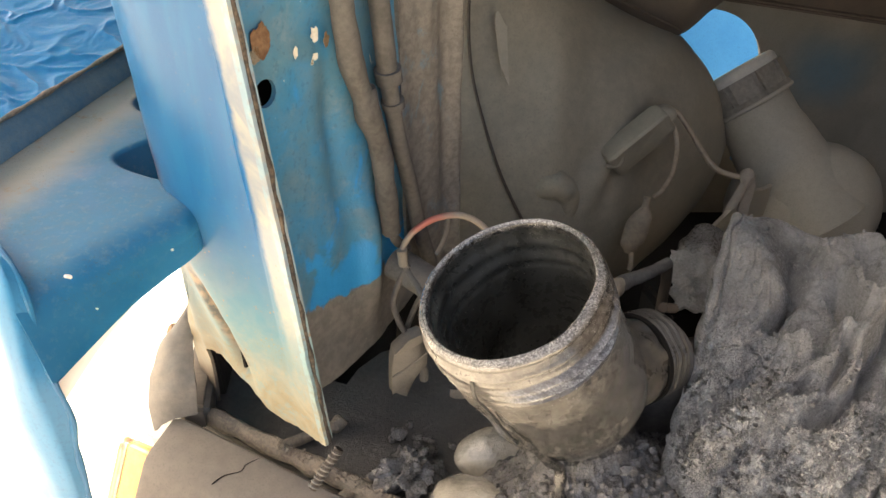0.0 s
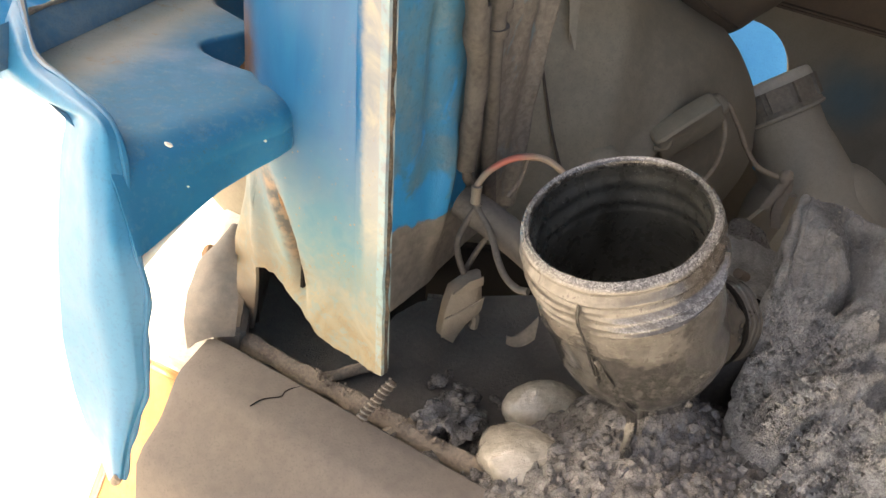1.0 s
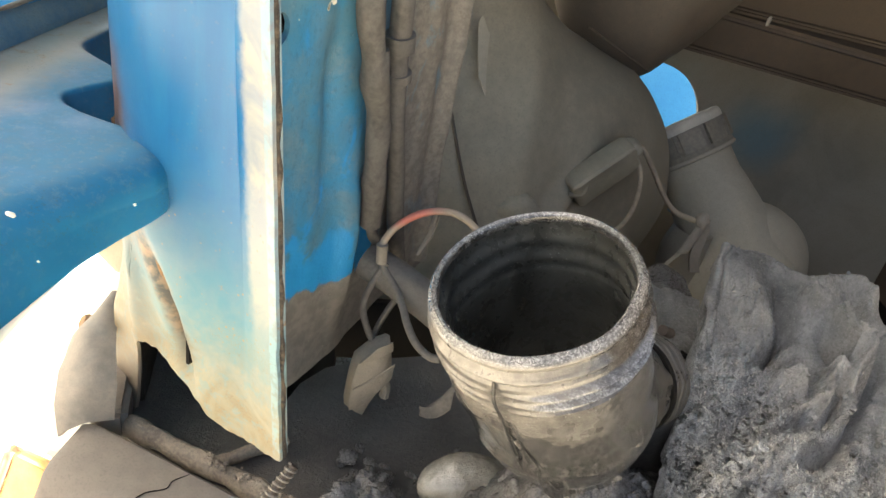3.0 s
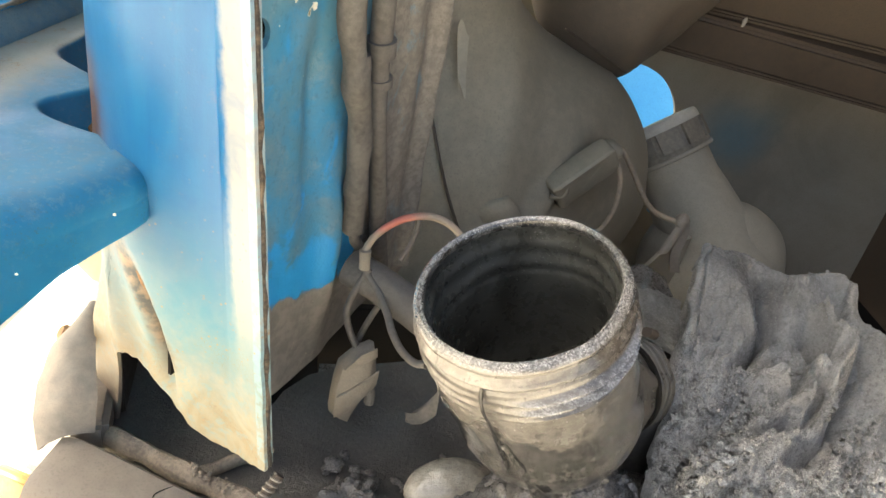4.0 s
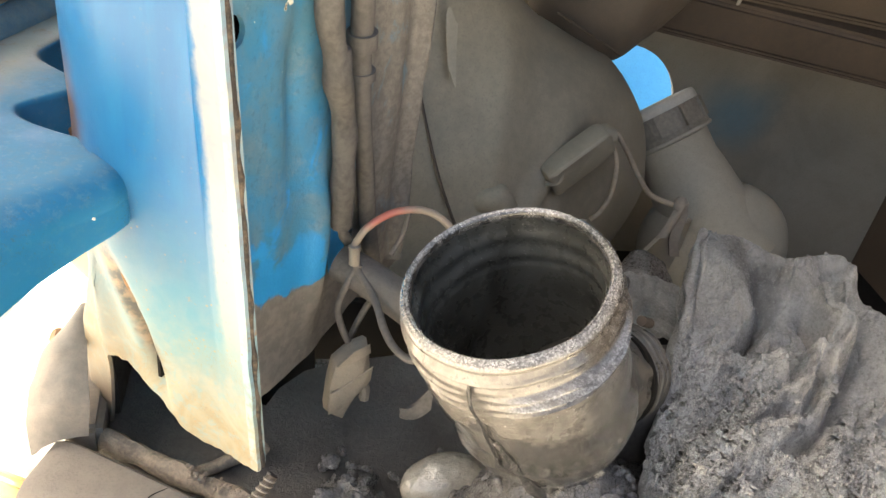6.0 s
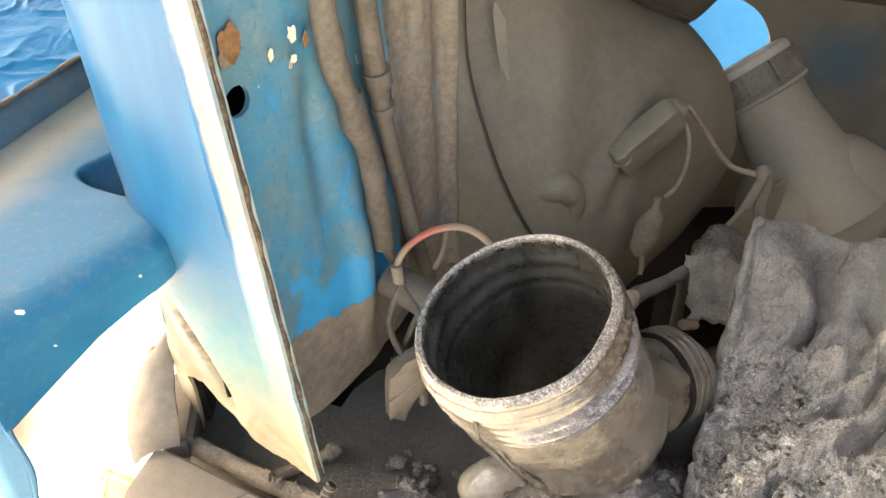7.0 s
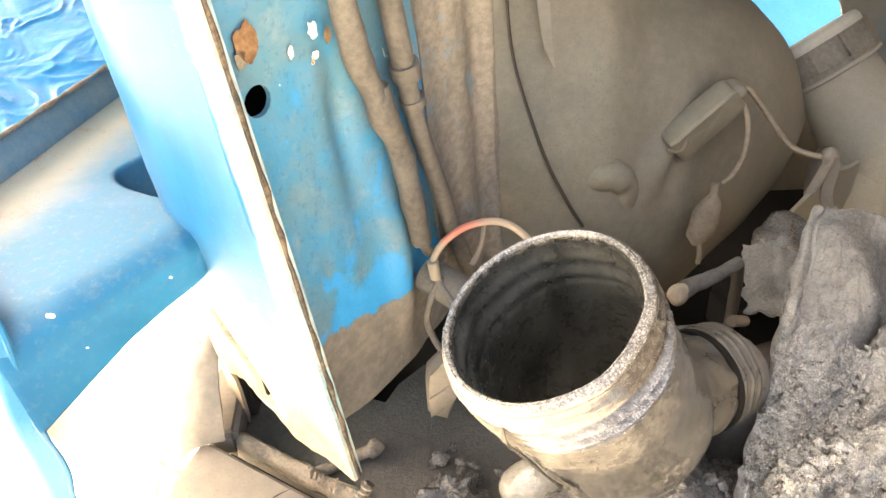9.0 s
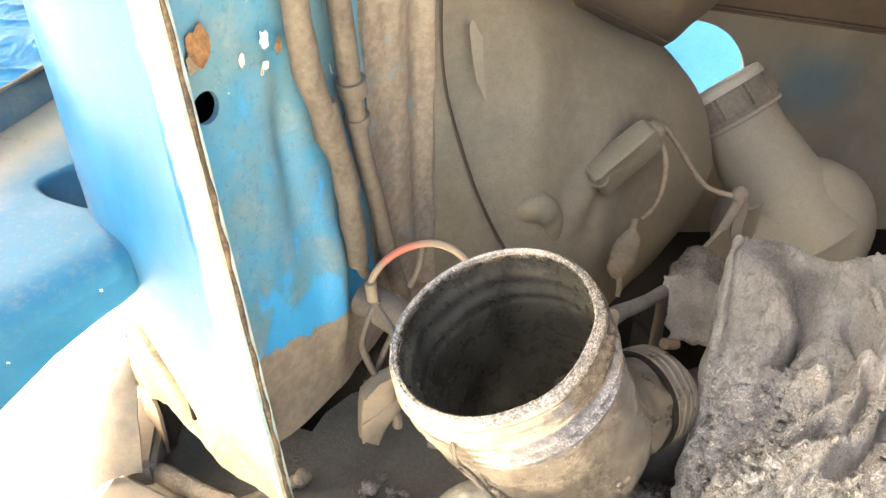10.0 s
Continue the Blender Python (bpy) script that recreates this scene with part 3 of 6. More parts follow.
def smooth_path(points, n):
    """Catmull-Rom through the points, n steps a span."""
    p = [Vector(q) for q in points]
    p = [p[0] * 2 - p[1], *p, p[-1] * 2 - p[-2]]
    out = []
    for i in range(1, len(p) - 2):
        for k in range(n):
            t = k / n
            a, b, c, d = p[i - 1:i + 3]
            out.append(0.5 * (2 * b + (c - a) * t + (2 * a - 5 * b + 4 * c - d) * t * t + (3 * b - a - 3 * c + d) * t ** 3))
    return out + [p[-2]]


def tube(points, radius, n=12, span=6, rough=0.0, flat=1.0):
    """A round bar along a smooth path. radius: a number or a function of 0..1."""
    path = smooth_path(points, span)
    verts, faces, last = [], [], Vector((0.31, 0.2, 0.93))
    m = len(path)
    for i, p in enumerate(path):
        d = (path[min(i + 1, m - 1)] - path[max(i - 1, 0)]).normalized()
        x = (last - d * last.dot(d)).normalized()
        last, y = x, d.cross(x)
        r = radius(i / (m - 1)) if callable(radius) else radius
        for k in range(n):
            a = 2 * math.pi * k / n
            q = p + (x * math.cos(a) + y * math.sin(a) * flat) * r
            if rough:
                q = q + (q - p) * noise.noise(q * 90) * rough
            verts.append(q)
    for i in range(m - 1):
        for k in range(n):
            j = (k + 1) % n
            faces.append((i * n + k, i * n + j, (i + 1) * n + j, (i + 1) * n + k))
    faces += [tuple(range(n))[::-1], tuple((m - 1) * n + k for k in range(n))]
    return verts, faces


def frame_of(axis):
    z = Vector(axis).normalized()
    x = z.orthogonal().normalized()
    return x, z.cross(x), z


def revolve(profile, origin, axis, n=64, wobble=None):
    """Turns (radius, height) pairs round the axis; the profile runs open from end to end."""
    x, y, z = frame_of(axis)
    o, m = Vector(origin), len(profile)
    verts, faces = [], []
    for k in range(n):
        a = 2 * math.pi * k / n
        for r, h in profile:
            w = wobble(a, h, r) if wobble else 0.0
            verts.append(o + (x * math.cos(a) + y * math.sin(a)) * (r + w) + z * h)
    for k in range(n):
        j = (k + 1) % n
        for i in range(m - 1):
            faces.append((k * m + i, k * m + i + 1, j * m + i + 1, j * m + i))
    return verts, faces


def sheet(fn, nu, nv, thick):
    """A solid sheet over fn(u, v), u and v from 0 to 1."""
    top = [[Vector(fn(i / nu, j / nv)) for j in range(nv + 1)] for i in range(nu + 1)]
    verts, faces, w = [], [], nv + 1
    low = []
    for i in range(nu + 1):
        for j in range(nv + 1):
            du = top[min(i + 1, nu)][j] - top[max(i - 1, 0)][j]
            dv = top[i][min(j + 1, nv)] - top[i][max(j - 1, 0)]
            nrm = du.cross(dv)
            nrm = nrm.normalized() if nrm.length > 1e-12 else Vector((0, 0, 1))
            low.append(top[i][j] - nrm * thick)
            verts.append(top[i][j])
    k = len(verts)
    verts += low
    for i in range(nu):
        for j in range(nv):
            a, b, c, d = i * w + j, (i + 1) * w + j, (i + 1) * w + j + 1, i * w + j + 1
            faces += [(a, b, c, d), (a + k, d + k, c + k, b + k)]
    for i in range(nu):
        for j in (0, nv):
            a, b = i * w + j, (i + 1) * w + j
            faces.append((a, b, b + k, a + k))
    for j in range(nv):
        for i in (0, nu):
            a, b = i * w + j, i * w + j + 1
            faces.append((a, b, b + k, a + k))
    return verts, faces


def ball(c, r, turn=(0, 0, 0), n=32, rough=0.0, freq=40.0, lo=-1.0):
    """An ellipsoid with a noisy skin."""
    m, c = Euler([radians(a) for a in turn]).to_matrix(), Vector(c)
    verts, faces, h = [], [], n // 2
    for i in range(h + 1):
        t = math.pi * i / h
        for k in range(n):
            a = 2 * math.pi * k / n
            d = Vector((math.sin(t) * math.cos(a), math.sin(t) * math.sin(a), max(math.cos(t), lo)))
            p = c + m @ Vector((d.x * r[0], d.y * r[1], d.z * r[2]))
            if rough:
                p = p + (p - c) * rough * noise.fractal(p * freq, 1.0, 2.0, 4)
            verts.append(p)
    for i in range(h):
        for k in range(n):
            j = (k + 1) % n
            faces.append((i * n + k, (i + 1) * n + k, (i + 1) * n + j, i * n + j))
    return verts, faces


def from_bm(bm):
    bm.verts.index_update()
    geo = [v.co.copy() for v in bm.verts], [[v.index for v in f.verts] for f in bm.faces]
    bm.free()
    return geo


def block(c, half, turn=(0, 0, 0), bevel=0.003, seg=2):
    """A box with rounded edges."""
    bm = bmesh.new()
    bmesh.ops.create_cube(bm, size=2.0)
    for v in bm.verts:
        v.co = Vector((v.co.x * half[0], v.co.y * half[1], v.co.z * half[2]))
    if bevel:
        bmesh.ops.bevel(bm, geom=bm.edges[:], offset=bevel, segments=seg, affect="EDGES")
    m = Matrix.LocRotScale(Vector(c), Euler([radians(a) for a in turn]), None)
    bmesh.ops.transform(bm, matrix=m, verts=bm.verts)
    return from_bm(bm)


def prism(outline, way, bevel=0.0, seg=3, both=False):
    """A flat outline (world points) pushed along a vector, its first face's rim rounded."""
    bm = bmesh.new()
    vs = [bm.verts.new(p) for p in outline]
    f = bm.faces.new(vs)
    ex = bmesh.ops.extrude_face_region(bm, geom=[f])
    moved = [e for e in ex["geom"] if isinstance(e, bmesh.types.BMVert)]
    bmesh.ops.translate(bm, vec=Vector(way), verts=moved)
    if bevel:
        first = set(vs)
        es = [e for e in bm.edges if (e.verts[0] in first) == (e.verts[1] in first) and (both or e.verts[0] in first)]
        bmesh.ops.bevel(bm, geom=es, offset=bevel, segments=seg, affect="EDGES")
    bmesh.ops.triangulate(bm, faces=[f for f in bm.faces if len(f.verts) > 4])
    return from_bm(bm)


def lerp_table(table, x):
    """Linear look-up in rows of (x, values...)."""
    for a, b in zip(table, table[1:]):
        if x <= b[0]:
            t = 0.0 if b[0] == a[0] else max(0.0, (x - a[0]) / (b[0] - a[0]))
            return [p + (q - p) * t for p, q in zip(a[1:], b[1:])]
    return list(table[-1][1:])


def bump01(x, c, w):
    return math.exp(-((x - c) / w) ** 2)


# ---- setting ----
def ground_point(u, v):
    return ((u - 0.5) * 160, (v - 0.5) * 160, 0.0)


solo("ground", sheet(ground_point, 16, 16, 0.3), M_GROUND, "pale dry sunlit ground beside the vehicle", "ground", (0, 0, 0), kind="structure")
solo("floor", prism([(x, y, 0.885) for x, y in ((-0.212, 0.085), (-0.17, 0.058), (0.05, -0.062), (0.20, -0.145), (0.70, -0.145), (0.70, 0.10), (0.26, 0.20), (0.12, 0.192), (0.02, 0.182), (-0.057, 0.166), (-0.083, 0.155), (-0.100, 0.137), (-0.108, 0.120), (-0.125, 0.126), (-0.135, 0.20), (-0.212, 0.20))], (0, 0, -0.03)), M_DECK, "dark grey dusty metal deck of the compartment", "floor", (0.28, 0.1, 0.855), kind="structure", smooth=False)
# the well lies in shade, which these black sheets carry as colour
solo("floor_low", block((0.28, 0.48, 0.66), (0.47, 0.66, 0.02), bevel=0.004), M_BLACK, "black well floor behind the deck, shade put into its colour", "floor", (0.28, 0.45, 0.64), kind="structure")
solo("well_floor", block((-0.15, 0.19, 0.845), (0.075, 0.075, 0.004), bevel=0.001), M_BLACK, "black plate under the cavity, shade put into its colour", "floor", (-0.15, 0.19, 0.841), kind="structure")
solo("well_wall", block((-0.05, 0.240, 0.735), (0.155, 0.004, 0.15), bevel=0.001), M_BLACK, "black sheet added behind the deck for the shade there", "wall", (-0.05, 0.240, 0.585), kind="structure")
# unseen panel, as a raised bonnet, added to keep the sun off the compartment
solo("ceiling", block((-0.23, 0.59, 1.62), (0.63, 0.49, 0.02), bevel=0.01), M_ARM, "unseen blue panel overhead, added to keep the sun off", "bonnet", (-0.20, 0.60, 1.60), kind="structure")
# unseen panel added over the right side to cut the sky light
solo("ceiling_blocker", block((0.43, 0.43, 1.30), (0.41, 0.18, 0.02), bevel=0.01), M_DARK, "unseen dark panel overhead, added to cut sky light on the right", "cowl", (0.43, 0.43, 1.28), kind="structure")
# side wall raised out of view to block light from the right
solo("wall_side", block((0.75, 0.20, 1.11), (0.02, 0.90, 0.53), bevel=0.004), M_RAIL, "grimy inner side wall, raised to block sky light from the right", "wall", (0.75, 0.20, 0.58), kind="structure")


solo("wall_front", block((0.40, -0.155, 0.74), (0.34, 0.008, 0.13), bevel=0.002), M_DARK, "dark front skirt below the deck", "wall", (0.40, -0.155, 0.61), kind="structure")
solo("wall_far", block((0.20, 1.14, 0.95), (0.56, 0.02, 0.35), bevel=0.004), M_DARK, "dark brown bulkhead behind the compartment", "wall", (0.20, 1.14, 0.60), kind="structure")


# ---- the open neck ----
NECK, AXIS = Vector((0.0, 0.0, 1.0892)), Vector((-0.353, -0.0977, 0.9305)).normalized()


def along(s, off=(0, 0, 0)):
    return NECK + AXIS * s + Vector(off)


NX, NY = frame_of(AXIS)[:2]


def turn_of(x, y, z):
    d = Vector((x, y, z))
    return math.atan2(d.dot(NY), d.dot(NX))


SEAM_A, RIGHT_A = turn_of(-0.020, -0.040, -0.02), turn_of(0.03, -0.04, 0.0)


def swing(a, b):
    return abs((a - b + math.pi) % (2 * math.pi) - math.pi)


BEND = Vector((0.78, 0.58, -0.22))
BEND = (BEND - AXIS * BEND.dot(AXIS)).normalized()


def neck_bend(d, h):
    """How far the wall moves along d where the neck turns towards its outlet."""
    k = max(0.0, -0.040 - h)
    return min(k, 0.06) * (0.125 * d.dot(BEND) - 0.025)


def neck_wobble(a, h, r):
    w = 0.0009 * noise.noise(Vector((math.cos(a) * 2.0, math.sin(a) * 2.0, h * 40)))
    w += 0.00018 * noise.noise(Vector((math.cos(a) * 9, math.sin(a) * 9, h * 160)))
    w += neck_bend(NX * math.cos(a) + NY * math.sin(a), h)
    if r > 0.047:
        # two coarse thread ridges, weak where they cross the seam
        k = 1 - 0.85 * bump01(swing(a, SEAM_A), 0.0, 0.30)
        lift = 0.0040 * (1 - swing(a, RIGHT_A) / math.pi) - 0.003
        front = 0.42 + 0.58 * bump01(swing(a, RIGHT_A), 0.0, 0.90)
        w += k * front * (0.0042 * bump01(h, -0.0220 + lift, 0.0016) + 0.0044 * bump01(h, -0.0290 + lift, 0.0016) + 0.0024 * bump01(h, -0.0350 + lift, 0.0012))
        w += 0.0014 * bump01(h, -0.0115, 0.0016) - 0.0010 * bump01(h, -0.0155, 0.0012) - 0.0008 * bump01(h, -0.0070, 0.0010)
        w += 0.0005 * noise.noise(Vector((math.cos(a) * 3, math.sin(a) * 3, h * 75))) * bump01(h, -0.06, 0.03)
    else:
        w += 0.0006 * math.sin(h * 520) * (1 if h > -0.034 else 0)
    return w


OUT = [(0.0450, -0.004), (0.0452, -0.0012), (0.0457, 0.0), (0.0463, 0.0003), (0.0468, -0.0002), (0.0473, 0.0003), (0.0479, -0.0001), (0.0484, -0.0010), (0.0490, -0.0014), (0.0495, -0.0026), (0.0499, -0.0030), (0.0501, -0.0046)]
OUT += [(0.0496 + 0.0006 * math.sin(k * 0.12), -0.006 - 0.087 * k / 110) for k in range(111)]
OUT += [(0.0494, -0.097), (0.0486, -0.102), (0.0472, -0.1065), (0.0450, -0.111), (0.0420, -0.115), (0.0385, -0.1185), (0.0355, -0.123), (0.0330, -0.150)]
INN = [(0.0452, -0.004), (0.0447, -0.007)] + [(0.0444 - 0.0012 * k / 60, -0.008 - 0.074 * k / 60) for k in range(61)] + [(0.0425, -0.088), (0.041, -0.094), (0.035, -0.101), (0.031, -0.112), (0.0305, -0.143), (0.001, -0.144)]
neck = thing("filler_neck", along(-0.15), "open black rubber neck, dusty outside, wet grease on the rim", "pipe neck")
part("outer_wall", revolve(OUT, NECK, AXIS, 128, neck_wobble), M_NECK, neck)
part("inner_wall", revolve(INN, NECK, AXIS, 96, neck_wobble), M_INSIDE, neck, "black ribbed inside wet with grease")


def on_neck(px, py, pz, s, r):
    """The point at height s and radius r on the side that the given direction shows."""
    d = Vector((px, py, pz))
    d = (d - AXIS * d.dot(AXIS)).normalized()
    return NECK + AXIS * s + d * (r + neck_bend(d, s))


seam = [on_neck(-0.020, -0.040, -0.02, s, r) for s, r in ((-0.013, 0.0500), (-0.024, 0.0536), (-0.040, 0.0506), (-0.060, 0.0512), (-0.082, 0.0508))]
part("seam", tube(seam, lambda t: 0.0006 + 0.0003 * abs(math.sin(t * 17)), 8, 10, 0.8), M_WET, neck, "raised greasy moulding seam")
strip = [on_neck(-0.0165 + 0.0028 * k, -0.04, -0.02, -0.058 - 0.0115 * k, r) for k, r in enumerate((0.0500, 0.0503, 0.0506, 0.0506, 0.0500, 0.0480))]
strip += [strip[-1] + Vector((0.0010, -0.0040, -0.012)), strip[-1] + Vector((0.0035, -0.0055, -0.026))]
part("torn_seam", tube(strip, lambda t: 0.0012 + 0.0032 * t ** 1.5, 12, 8, 0.6, 0.5), M_NECK, neck, "torn flare at the lower end of the seam")
# pale grains of grit in the grease, added for the glints on it
grain = random.Random(11)
MI, NB = neck_wobble, []
for i in range(1700):
    a = grain.uniform(0, 2 * math.pi)
    k = grain.random()
    if k < 0.42:
        h, r = grain.uniform(-0.004, 0.0004), grain.uniform(0.0455, 0.0500)
        h = min(h, 0.0002) if r < 0.048 else -0.0035 * ((r - 0.048) / 0.002) + grain.uniform(-0.0006, 0.0002)
    elif k < 0.74:
        if swing(a, RIGHT_A) > 1.9:
            continue
        h = grain.choice((-0.012, -0.021, -0.028, -0.036)) + grain.gauss(0, 0.0025)
        r = 0.0497 + MI(a, h, 0.05)
    else:
        h = grain.uniform(-0.055, -0.006)
        r = 0.0440 + MI(a, h, 0.04) - 0.0001
    d = NX * math.cos(a) + NY * math.sin(a)
    g_r = grain.uniform(0.00010, 0.00030) * (0.7 if k > 0.80 else 1.0)
    NB.append(ball(NECK + AXIS * h + d * r, (g_r * 1.4, g_r, g_r), (grain.uniform(0, 180), 0, grain.uniform(0, 180)), 6, 0.4, 2000))
part("grit", join(*NB), M_GLINT, neck, "pale grains of grit that stand in for glints in the grease")
# outlet to the side with its clamp
ELB = Vector((0.78, 0.58, -0.22)).normalized()
E0 = Vector((0.084, 0.041, 0.993)) - ELB * 0.082
part("outlet", tube([E0 + ELB * 0.050, E0 + ELB * 0.068, E0 + ELB * 0.084], lambda t: 0.0292 - 0.0015 * t, 80, 14, 0.09), M_SLEEVE, neck, "mud-caked rubber outlet stub")
part("collar", tube([E0 + ELB * 0.083, E0 + ELB * 0.0865], 0.0292, 40, 2), M_BLACK, neck, "black rubber lip")
clamp = solo("hose_clamp", tube([E0 + ELB * 0.086, E0 + ELB * 0.104], lambda t: 0.0278 + 0.0005 * math.sin(t * 40), 40, 16, 0.05), M_SLEEVE, "greasy grey sleeve clamped on the outlet", "clamp", tuple(E0 + ELB * 0.089))
part("clamp_screw", tube([E0 + ELB * 0.094 + Vector((0.012, 0.016, 0.026)), E0 + ELB * 0.094 + Vector((0.022, 0.024, 0.018))], 0.0032, 10, 2), M_RAIL, clamp, "clamp tightening screw")
solo("outlet_hose", tube([E0 + ELB * 0.098, E0 + ELB * 0.108 + Vector((0, 0, -0.006)), E0 + ELB * 0.116 + Vector((0, 0, -0.030)), E0 + ELB * 0.118 + Vector((0, 0, -0.075))], 0.024, 24, 5), M_HOSE, "dusty rubber hose pushed onto the outlet", "hose", tuple(E0 + ELB * 0.15))


# ---- mud, stones and crumbs under the neck ----
def mud_break(q):
    """Cracks between the lumps of mud."""
    deep = 0.0
    for size, depth, half in ((48.0, 0.0070, 0.07), (120.0, 0.0032, 0.10)):
        k = q * size + Vector((noise.noise(q * size * 1.9), noise.noise(q * size * 1.9 + Vector((7, 3, 1))), 0)) * 0.6
        deep += depth * math.exp(-(noise.noise(k) / half) ** 2)
    return deep


def mud_point(u, v):
    x, y = -0.075 + 0.34 * u, -0.20 + 0.38 * v
    d = math.hypot((x - 0.09) / 0.15, (y + 0.05) / 0.13)
    z = 0.880 + 0.075 * max(0.0, 1 - d * d) ** 0.8
    z += 0.040 * math.exp(-((x - 0.055) ** 2 + (y - 0.008) ** 2) / 0.030 ** 2)
    q = Vector((x, y, 0.0))
    n = noise.ridged_multi_fractal(q * 38, 0.8, 2.2, 5, 1.0, 2.0) - 0.9
    edge = min(1.0, max(0.0, (1.15 - d) / 0.3))
    clump = max(0.0, noise.noise(q * 75 + Vector((3, 1, 0)))) ** 0.5
    z += edge * (0.0022 * n + 0.0022 * clump + 0.0014 * noise.noise(q * 200) - 0.75 * mud_break(q))
    return (x, y, z if d < 1.15 else 0.874)


solo("mud", sheet(mud_point, 170, 190, 0.01), M_MUD, "dark greasy mud heaped round the foot of the neck", "mud", (0.08, -0.04, 0.88), kind="stuff")
for c, r, turn in (((0.004, 0.036, 0.906), (0.029, 0.018, 0.021), (0, 6, 12)), ((-0.006, -0.012, 0.906), (0.037, 0.025, 0.023), (0, 8, -10))):
    solo("stone", ball(c, r, turn, 64, 0.13, 30), M_STONE, "smooth oily grey lump lying in the mud", "stone", (c[0], c[1], c[2] - r[2]), group="stones in the mud")
rnd = random.Random(5)
for i in range(46):
    x, y = rnd.uniform(-0.085, 0.01), rnd.uniform(-0.03, 0.085)
    if i < 20:
        x, y = rnd.gauss(-0.058, 0.012), rnd.gauss(0.034, 0.014)
    r = rnd.uniform(0.0015, 0.004) * (2.0 if i < 9 else 1.0)
    solo("crumb", ball((x, y, 0.885 + r * 0.6), (r * 1.3, r, r * 0.8), (0, 0, rnd.uniform(0, 180)), 10, 0.35, 160), M_MUD, "crumb of dark mud on the deck", "crumb", (x, y, 0.885), group="mud crumbs")
crumbs = []
for i in range(150):
    x, y = rnd.gauss(0.055, 0.045), rnd.gauss(-0.045, 0.045)
    u, v = (x + 0.075) / 0.34, (y + 0.20) / 0.38
    if 0.03 < u < 0.97 and 0.03 < v < 0.97:
        p = Vector(mud_point(u, v))
        if p.z > 0.886:
            r = rnd.uniform(0.0012, 0.0042)
            crumbs.append(ball((p.x, p.y, p.z + r * 0.3), (r * 1.3, r, r * 0.9), (rnd.uniform(0, 90), 0, rnd.uniform(0, 180)), 12, 0.8, 190))
solo("mud_crumbs", join(*crumbs), M_MUD, "loose greasy crumbs scattered over the mud", "mud crumbs", (0.06, -0.04, 0.89), kind="stuff")
solo("clod", ball((-0.055, 0.030, 0.895), (0.021, 0.017, 0.014), (0, 0, 30), 64, 0.75, 85), M_MUD, "broken clod of dark mud on the deck", "clod", (-0.055, 0.036, 0.885))
solo("stick", tube([(-0.104, 0.008, 0.893), (-0.085, 0.022, 0.894), (-0.064, 0.040, 0.895)], 0.0035, 8, 4, 0.5), M_GRIT, "dirty bar end lying on the deck", "bar", (-0.085, 0.022, 0.89))


# ---- the rag ----
def near(x, y, pts):
    """Distance from (x, y) to a broken line."""
    best, q = 9.0, Vector((x, y))
    for a, b in zip(pts, pts[1:]):
        a, b = Vector(a), Vector(b)
        t = min(1.0, max(0.0, (q - a).dot(b - a) / (b - a).length_squared))
        best = min(best, (q - a.lerp(b, t)).length)
    return best


RAG_LEFT = [(0, 0.058, -0.140), (0.30, 0.080, -0.050), (0.42, 0.094, -0.015), (0.55, 0.113, 0.026), (0.70, 0.131, 0.066), (0.80, 0.143, 0.098), (0.90, 0.158, 0.130), (1.0, 0.171, 0.153)]
RAG_TOP = [(0, 0.171, 0.153), (0.13, 0.196, 0.157), (0.24, 0.216, 0.150), (0.32, 0.229, 0.136), (0.46, 0.258, 0.138), (0.54, 0.270, 0.123), (0.68, 0.292, 0.100), (1.0, 0.37, 0.075)]
FOLDS = [  # broken line, half width, height
    ([(0.258, 0.140), (0.268, 0.115), (0.257, 0.091), (0.243, 0.066), (0.229, 0.050), (0.215, 0.031), (0.196, 0.021), (0.173, 0.010), (0.141, -0.006), (0.110, -0.030)], 0.0085, 0.0120),
    ([(0.239, 0.098), (0.241, 0.082), (0.229, 0.065), (0.215, 0.053), (0.207, 0.039), (0.192, 0.033), (0.169, 0.025), (0.146, 0.007), (0.120, -0.008)], 0.0055, 0.0075),
    ([(0.179, 0.158), (0.166, 0.142), (0.154, 0.118), (0.146, 0.091), (0.140, 0.076)], 0.0042, 0.0045),
    ([(0.190, 0.049), (0.1901, 0.050)], 0.0100, 0.0105), ([(0.199, 0.003), (0.185, -0.006)], 0.016, 0.0050), ([(0.246, 0.128), (0.230, 0.118)], 0.016, 0.0055),
    ([(0.175, 0.120), (0.185, 0.095)], 0.016, 0.0040), ([(0.226, 0.026), (0.215, 0.000), (0.190, -0.030)], 0.014, 0.0050), ([(0.158, 0.060), (0.140, 0.035)], 0.012, 0.0030),
    ([(0.202, 0.093), (0.192, 0.080), (0.181, 0.068)], 0.0040, -0.0090), ([(0.204, 0.127), (0.205, 0.110), (0.206, 0.095)], 0.0090, -0.0055),
    ([(0.265, 0.100), (0.252, 0.067), (0.229, 0.035), (0.212, 0.020), (0.190, 0.006)], 0.0070, -0.0095), ([(0.229, 0.089), (0.230, 0.067)], 0.0050, -0.0065),
    ([(0.193, 0.027), (0.187, 0.022)], 0.0032, -0.0180), ([(0.222, 0.045), (0.205, 0.028), (0.180, 0.018)], 0.0045, -0.0060), ([(0.165, 0.018), (0.135, -0.002)], 0.0030, -0.0050),
    ([(0.124, -0.046), (0.098, -0.023)], 0.0050, -0.0100), ([(0.150, -0.02), (0.105, -0.06)], 0.009, 0.0060)]


